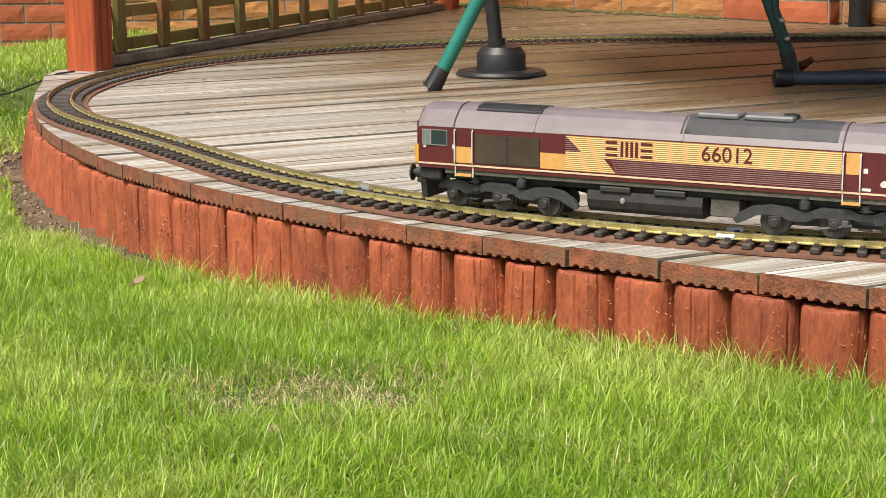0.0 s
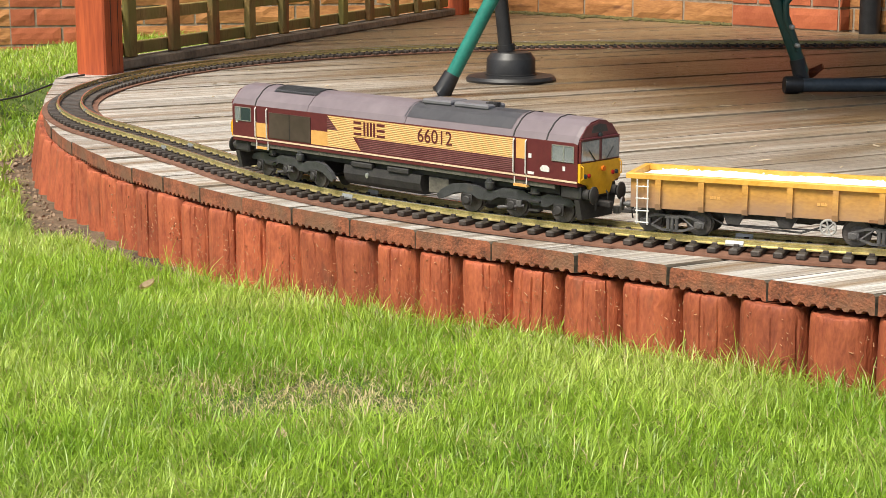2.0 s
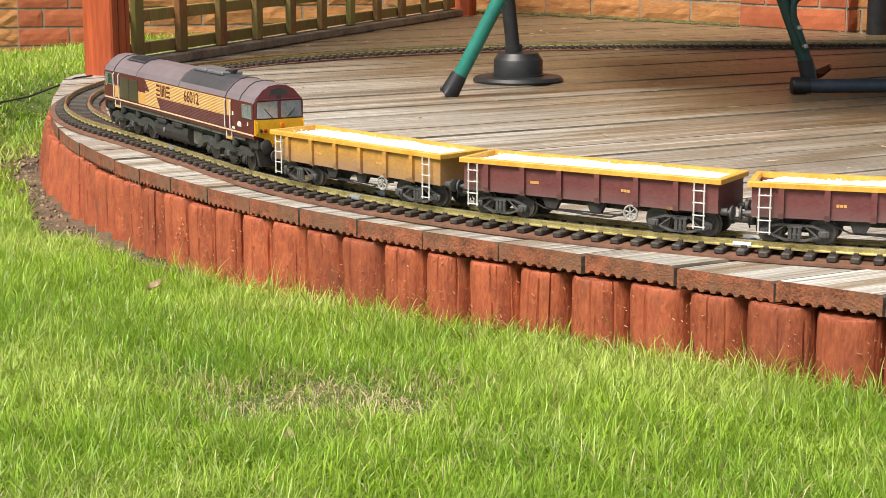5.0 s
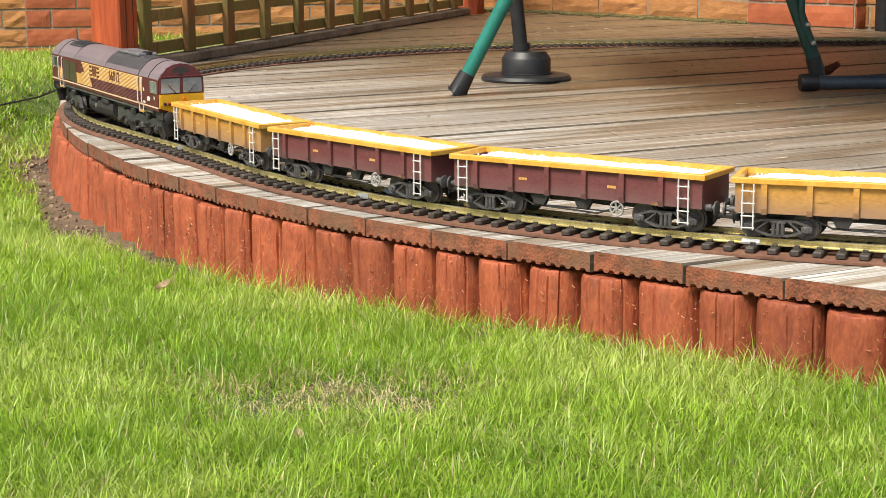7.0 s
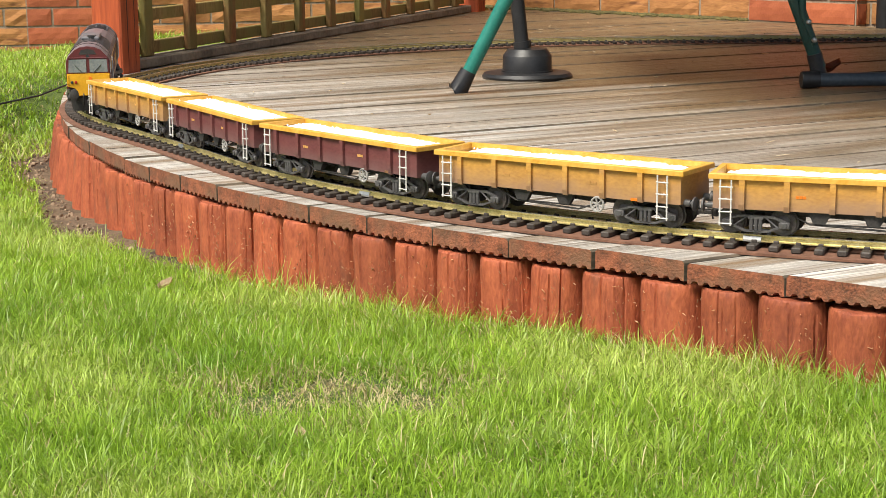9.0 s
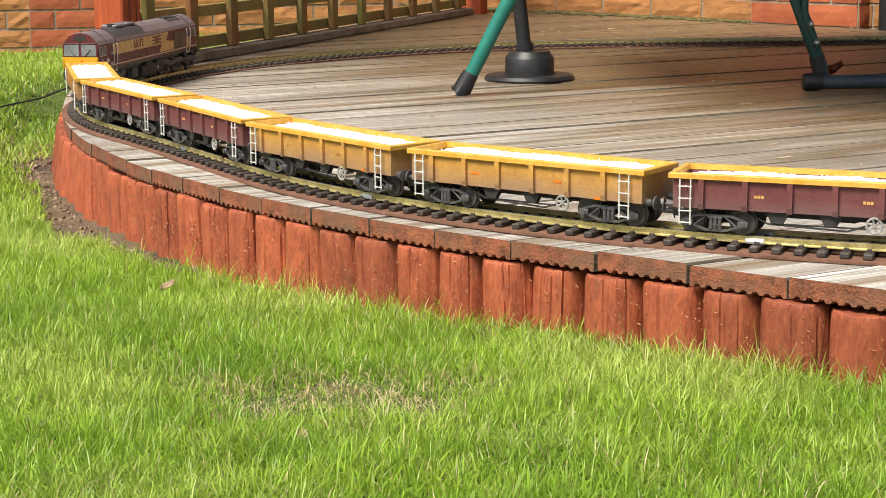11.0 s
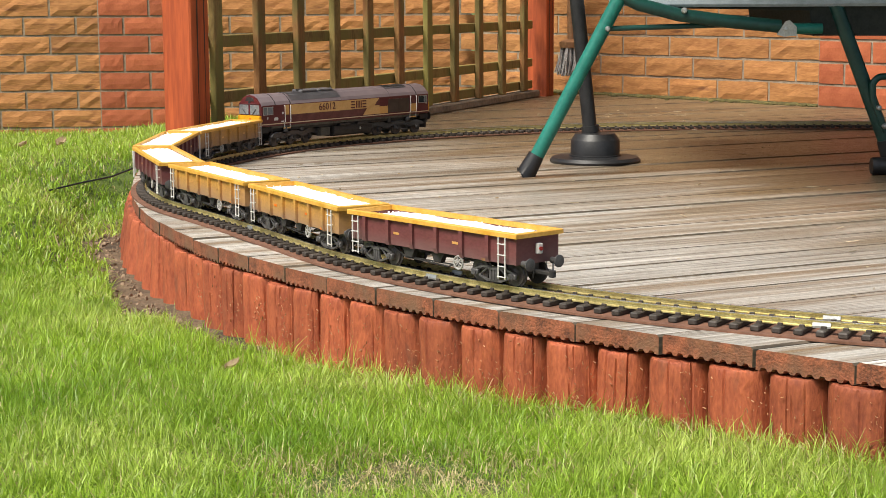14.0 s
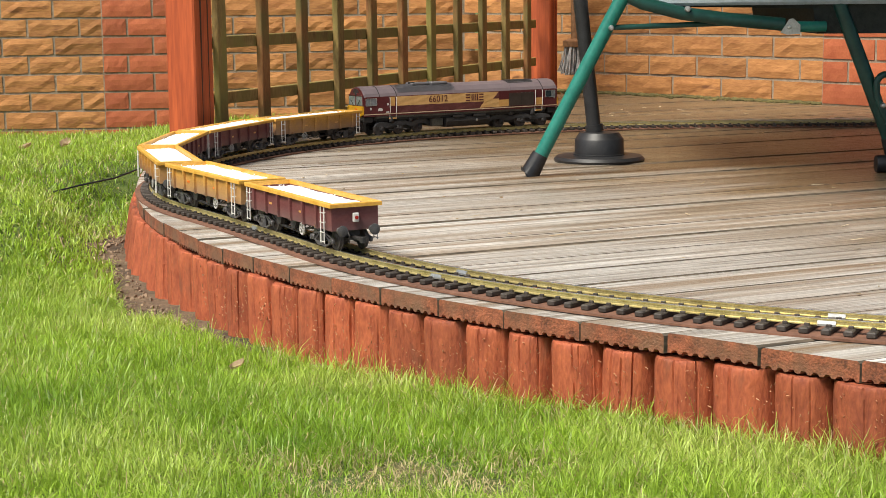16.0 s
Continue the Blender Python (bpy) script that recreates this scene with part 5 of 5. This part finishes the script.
        lathe(bm, [(0.003, s * 0.036), (0.003, s * 0.0385), (0.001, s * 0.039)], 12, (0.045, 0, 0.021), "y")
        part("filler_cap", bm, STEEL, tank)
    bm = bmesh.new()
    box(bm, -0.29, 0.29, -0.030, 0.030, 0.0295, 0.0405)
    part("frame", bm, UNDER, thing)
    # ride height: the underframe stands taller than the outlines above were drawn
    for o in thing.children_recursive:
        if not o.name.startswith("lettering"):
            for v in o.data.vertices:
                v.co.z = v.co.z * 1.30 if v.co.z < 0.0435 else 0.05655 + (v.co.z - 0.0435) * 1.10
    bogies = [loco_bogie(thing, 0.21, -1), loco_bogie(thing, -0.21, 1)]
    return thing, bogies


WL = 0.1790
# metres along the track of the middle of the locomotive, and of each wagon behind it
RUN = [(0.0, 0.796), (4.0, 1.637), (6.5, 2.167), (8.0, 2.459), (12.0, 3.334), (14.0, 3.778), (16.0, 4.202)]
FIRST_GAP, WAGON_PITCH = 0.555, 0.3855


def wagon_bogie(thing, at):
    r = 0.0155
    bm = bmesh.new()
    box(bm, -0.006, 0.006, -0.030, 0.030, 0.012, 0.024)
    bogie = part("bogie", bm, UNDER, thing)
    bogie.location = (at, 0, 0)
    for x in (-0.031, 0.031):
        wheelset(bogie, x, r)
    for s in (-1, 1):
        y0, y1 = sorted((s * 0.0285, s * 0.0325))
        bm = bmesh.new()
        prism(bm, [(-0.040, 0.017), (-0.020, 0.024), (0.020, 0.024), (0.040, 0.017), (0.040, 0.0145), (0.020, 0.021), (-0.020, 0.021), (-0.040, 0.0145)], y0, y1)
        prism(bm, [(-0.038, 0.0125), (-0.030, 0.0125), (-0.012, 0.006), (0.012, 0.006), (0.030, 0.0125), (0.038, 0.0125), (0.038, 0.010), (0.030, 0.010), (0.013, 0.0035), (-0.013, 0.0035), (-0.030, 0.010), (-0.038, 0.010)], y0, y1)
        part("side_frame", bm, FRAME, bogie)
        for x in (-0.034, 0.034):
            bm = bmesh.new()
            box(bm, x - 0.0065, x + 0.0065, *sorted((s * 0.029, s * 0.0345)), 0.0095, 0.0175, 0.001)
            lathe(bm, [(0.0035, s * 0.034), (0.0035, s * 0.0358), (0.001, s * 0.0362)], 12, (x, 0, 0.0135), "y")
            part("axle_box", bm, FRAME, bogie, smooth=True)
        bm = bmesh.new()
        for x in (-0.0055, 0.0, 0.0055):
            lathe(bm, [(0.0024, 0.006), (0.0024, 0.0195)], 8, (x, s * 0.0315, 0))
        box(bm, -0.009, 0.009, *sorted((s * 0.029, s * 0.034)), 0.0195, 0.0225)
        part("spring", bm, FRAME, bogie)
        for a in (-1, 1):
            bm = bmesh.new()
            tube(bm, [(a * 0.012, s * 0.031, 0.021), (a * 0.026, s * 0.031, 0.010)], 0.0013, 6)
            part("strut", bm, FRAME, bogie)
    return bogie


def ring(bm, x, y, z):
    return [bm.verts.new(c) for c in ((-x, -y, z), (x, -y, z), (x, y, z), (-x, y, z))]


def bridge(bm, *rings):
    for a, b in zip(rings, rings[1:]):
        for i in range(4):
            bm.faces.new((a[i], a[(i + 1) % 4], b[(i + 1) % 4], b[i]))


def hollow(bm, x, y, z0, z1, wall, floor):
    """An open-topped box with walls and a floor."""
    a, b, c, d = ring(bm, x, y, z0), ring(bm, x, y, z1), ring(bm, x - wall, y - wall, z1), ring(bm, x - wall, y - wall, floor)
    bridge(bm, a, b, c, d)
    bm.faces.new(a[::-1])
    bm.faces.new(d)
    bmesh.ops.recalc_face_normals(bm, faces=bm.faces)


def frame_ring(bm, x, y, xi, yi, z0, z1):
    """A flat rectangular frame, its outer edge a little rounded."""
    a, b, b2, c, d = ring(bm, x, y, z0), ring(bm, x, y, z1 - 0.001), ring(bm, x - 0.001, y - 0.001, z1), ring(bm, xi, yi, z1), ring(bm, xi, yi, z0)
    bridge(bm, a, b, b2, c, d, a)
    bmesh.ops.recalc_face_normals(bm, faces=bm.faces)


def make_wagon(paint, fill, label, patch, lamp=False):
    thing = tagged(empty("ballast_wagon"), label, "model wagon", "wagons of the train")
    half, z0, z1 = 0.0385, 0.0315, 0.0675
    wall = 0.0022
    # open box body
    bm = bmesh.new()
    hollow(bm, WL - 0.004, half, z0, z1, wall, z0 + 0.003)
    part("body", bm, paint, thing)
    bm = bmesh.new()
    frame_ring(bm, WL + 0.001, half + 0.0045, WL - 0.0065, half - wall - 0.0005, z1 - 0.0005, z1 + 0.0060)
    part("rim", bm, RIM, thing, "bright yellow top rim")
    # heaped load
    rng = random.Random(fill[1])
    bm = bmesh.new()
    nx, ny = 90, 20
    x0, x1 = -WL + 0.008, WL - 0.008
    tall = z1 + fill[0]
    grid = []
    for j in range(ny + 1):
        row = []
        for i in range(nx + 1):
            u, v = i / nx, j / ny
            edge_drop = min(1.0, 9 * min(u, 1 - u) + 0.25, 4.5 * min(v, 1 - v) + 0.45)
            h = tall + (edge_drop - 1) * 0.008 + rng.uniform(-0.0013, 0.0013) + 0.0015 * math.sin(u * 19 + fill[1]) * math.sin(v * 4)
            row.append(bm.verts.new((x0 + (x1 - x0) * u, (-half + 0.003) + 2 * (half - 0.003) * v, h)))
        grid.append(row)
    for j in range(ny):
        for i in range(nx):
            bm.faces.new((grid[j][i], grid[j][i + 1], grid[j + 1][i + 1], grid[j + 1][i]))
    rim = [grid[0][i] for i in range(nx + 1)] + [grid[j][nx] for j in range(1, ny + 1)] + [grid[ny][i] for i in range(nx - 1, -1, -1)] + [grid[j][0] for j in range(ny - 1, 0, -1)]
    low = [bm.verts.new((v.co.x, v.co.y, z0 + 0.004)) for v in rim]
    for i in range(len(rim)):
        j = (i + 1) % len(rim)
        bm.faces.new((rim[j], rim[i], low[i], low[j]))
    bm.faces.new(low)
    part("load", bm, LOAD, thing, "heaped white stone load")
    bm = bmesh.new()
    for k in range(70):
        x, y = rng.uniform(x0 + 0.01, x1 - 0.01), rng.uniform(-half + 0.008, half - 0.008)
        r = rng.uniform(0.0008, 0.0016)
        bmesh.ops.create_icosphere(bm, subdivisions=1, radius=r, matrix=pose(x, y, tall + r * 0.3, *[rng.uniform(0, 90)] * 3))
    tagged(part("loose_stones", bm, LOAD, thing), kind="stuff")
    for s in (-1, 1):
        for i in range(6):
            x = -0.122 + 0.0525 * i
            bm = bmesh.new()
            prism(bm, [(s * half, z0 - 0.001), (s * (half + 0.0025), z0 - 0.001), (s * (half + 0.0045), z0 + 0.006), (s * (half + 0.0045), z1 - 0.0008), (s * half, z1 - 0.0008)], x - 0.0034, x + 0.0034, "x")
            part("rib", bm, paint, thing)
        for x in (0.066, -0.060):
            bm = bmesh.new()
            for k in range(3):
                box(bm, x + k * 0.0042, x + k * 0.0042 + 0.0034, *sorted((s * (half - 0.001), s * (half + 0.0005))), 0.047, 0.0503)
            part("mark", bm, patch, thing, "small plain gold mark")
        bm = bmesh.new()
        box(bm, -0.118, -0.108, *sorted((s * (half - 0.001), s * (half + 0.0005))), 0.031, 0.0345)
        part("data_panel", bm, BROWNWOOD if patch is GOLD else ORANGE, thing, "small rusty label panel")
        # ladders at both ends
        for x in (-WL + 0.026, WL - 0.020):
            bm = bmesh.new()
            for a in (-0.0065, 0.0065):
                tube(bm, [(x + a, s * (half + 0.0055), z1 - 0.001), (x + a, s * (half + 0.0055), 0.0120)], 0.0010, 6)
            for z in (0.0145, 0.0285, 0.0435, 0.0580):
                tube(bm, [(x - 0.0082, s * (half + 0.0058), z), (x + 0.0082, s * (half + 0.0058), z)], 0.0008, 6)
            for z in (0.058, 0.0435):
                tube(bm, [(x, s * (half - 0.001), z), (x, s * (half + 0.0058), z)], 0.0008, 5)
            part("ladder", bm, WHITEP, thing, "thin white ladder")
        # handwheel
        bm = bmesh.new()
        c = Vector((-0.062, s * (half + 0.001), 0.0225))
        tube(bm, [c + Vector((0.0088 * math.cos(a), 0, 0.0088 * math.sin(a))) for a in np.linspace(0, 2 * math.pi, 25)], 0.0014, 6, cap=False)
        for k in range(3):
            a = k * math.pi / 3 + 0.3
            tube(bm, [c - Vector((0.0085 * math.cos(a), 0, 0.0085 * math.sin(a))), c + Vector((0.0085 * math.cos(a), 0, 0.0085 * math.sin(a)))], 0.0011, 6)
        tube(bm, [c + Vector((0, s * 0.002, 0)), c - Vector((0, s * 0.02, 0))], 0.002, 8)
        part("handwheel", bm, GREYWHEEL, thing, "pale grey brake handwheel")
        bm = bmesh.new()
        tube(bm, [(0.095, s * 0.030, z0), (0.062, s * 0.030, 0.016), (-0.03, s * 0.030, 0.0125), (-0.085, s * 0.030, z0)], 0.0012, 6)
        tube(bm, [(0.062, s * 0.030, 0.016), (0.03, s * 0.030, 0.0165), (-0.055, s * 0.030, 0.0165)], 0.0010, 6)
        part("truss_rod", bm, UNDER, thing)
        for a in (0.05, -0.012):
            bm = bmesh.new()
            prism(bm, [(a - 0.014, z0), (a + 0.014, z0), (a + 0.008, 0.018), (a - 0.006, 0.017)], *sorted((s * 0.026, s * 0.034)))
            part("bracket", bm, UNDER, thing)
        for e in (-1, 1):
            bm = bmesh.new()
            x = e * (WL - 0.004)
            lathe(bm, [(0.0045, x), (0.0045, x + e * 0.008), (0.0028, x + e * 0.008), (0.0028, x + e * 0.012), (0.0085, x + e * 0.0125), (0.0085, x + e * 0.0145), (0.005, x + e * 0.0155)], 18, (0, s * 0.0265, 0.0325), "x")
            part("buffer", bm, FRAME, thing, smooth=True)
    bm = bmesh.new()
    box(bm, -0.165, 0.165, -0.012, 0.012, 0.021, z0)
    part("underframe", bm, UNDER, thing)
    for e in (-1, 1):
        bm = bmesh.new()
        x = e * (WL - 0.004)
        box(bm, *sorted((x - e * 0.02, x + e * 0.030)), -0.0035, 0.0035, 0.017, 0.0225, 0.001)
        lathe(bm, [(0.005, 0.0155), (0.005, 0.024)], 12, (x + e * 0.028, 0, 0))
        part("coupler", bm, UNDER, thing)
        bm = bmesh.new()
        tube(bm, [(x, 0.012, 0.03), (x + e * 0.006, 0.012, 0.024), (x + e * 0.004, 0.012, 0.013)], 0.0011, 6)
        part("brake_hose", bm, UNDER, thing)
    if lamp:
        bm = bmesh.new()
        x = -WL + 0.004
        box(bm, x - 0.006, x, -0.0045, 0.0045, 0.044, 0.058, 0.001)
        part("tail_lamp", bm, WHITEP, thing, "white tail lamp body")
        bm = bmesh.new()
        lathe(bm, [(0.0028, x - 0.005), (0.0028, x - 0.0075)], 14, (0, 0, 0.051), "x")
        part("tail_lamp_lens", bm, REDLENS, thing, "red tail lamp lens", smooth=True)
    return thing, [wagon_bogie(thing, 0.122), wagon_bogie(thing, -0.122)]


make_track()
loco, loco_bogies = make_loco()
TRAIN = [(loco, loco_bogies, 0.21, 0.0)]
STYLES = [(WAGY, GOLD, "yellow weathered ballast wagon loaded with white stone"), (WAGM, GOLD, "maroon weathered ballast wagon loaded with white stone"),
          (WAGM, GOLD, "maroon weathered ballast wagon loaded with white stone"), (WAGY, WAGY, "yellow weathered ballast wagon loaded with white stone"),
          (WAGY, ORANGE, "yellow weathered ballast wagon with rusty patches, loaded with white stone"),
          (WAGM, GOLD, "maroon weathered ballast wagon with a tail lamp, last of the train")]
for k, (paint, patch, label) in enumerate(STYLES):
    fill = ((0.0030, 1), (0.0038, 2), (0.0018, 3), (0.0014, 4), (0.0022, 5), (0.0002, 6))[k]
    one, its_bogies = make_wagon(paint, fill, label, patch, lamp=k == 5)
    TRAIN.append((one, its_bogies, 0.122, FIRST_GAP + k * WAGON_PITCH))


def head_at(t):
    """How far along the track the middle of the locomotive is."""
    rows = RUN
    for (t0, s0), (t1, s1) in zip(rows, rows[1:]):
        if t <= t1:
            return s0 + (s1 - s0) * (t - t0) / (t1 - t0)
    return rows[-1][1]


def motions():
    times = [i * 0.2 for i in range(81)]
    for thing, bogies, arm, behind in TRAIN:
        rows, turns = [], [[], []]
        last = None
        for t in times:
            s = head_at(t) - behind
            a, b = on_track(s + arm), on_track(s - arm)
            h = math.atan2(a[1] - b[1], a[0] - b[0])
            if last is not None:
                h += 2 * math.pi * round((last - h) / (2 * math.pi))
            last = h
            rows.append((t, pose((a[0] + b[0]) / 2, (a[1] + b[1]) / 2, RAIL + 0.0002, 0, 0, math.degrees(h))))
            for k, c in enumerate((a, b)):
                turn = math.degrees((c[2] - h + math.pi) % (2 * math.pi) - math.pi)
                turns[k].append((t, pose(arm if k == 0 else -arm, 0, 0, 0, 0, turn)))
        walk(thing, rows)
        for o, x, r in WHEELS:
            if o.parent in bogies:
                rolled = [(i * 0.1, head_at(i * 0.1)) for i in range(161)]
                walk(o, [(t, pose(x, 0, r, 0, math.degrees((s - rolled[0][1]) / r) % 360, 0)) for t, s in rolled])
        for bogie, r in zip(bogies, turns):
            walk(bogie, r)


motions()
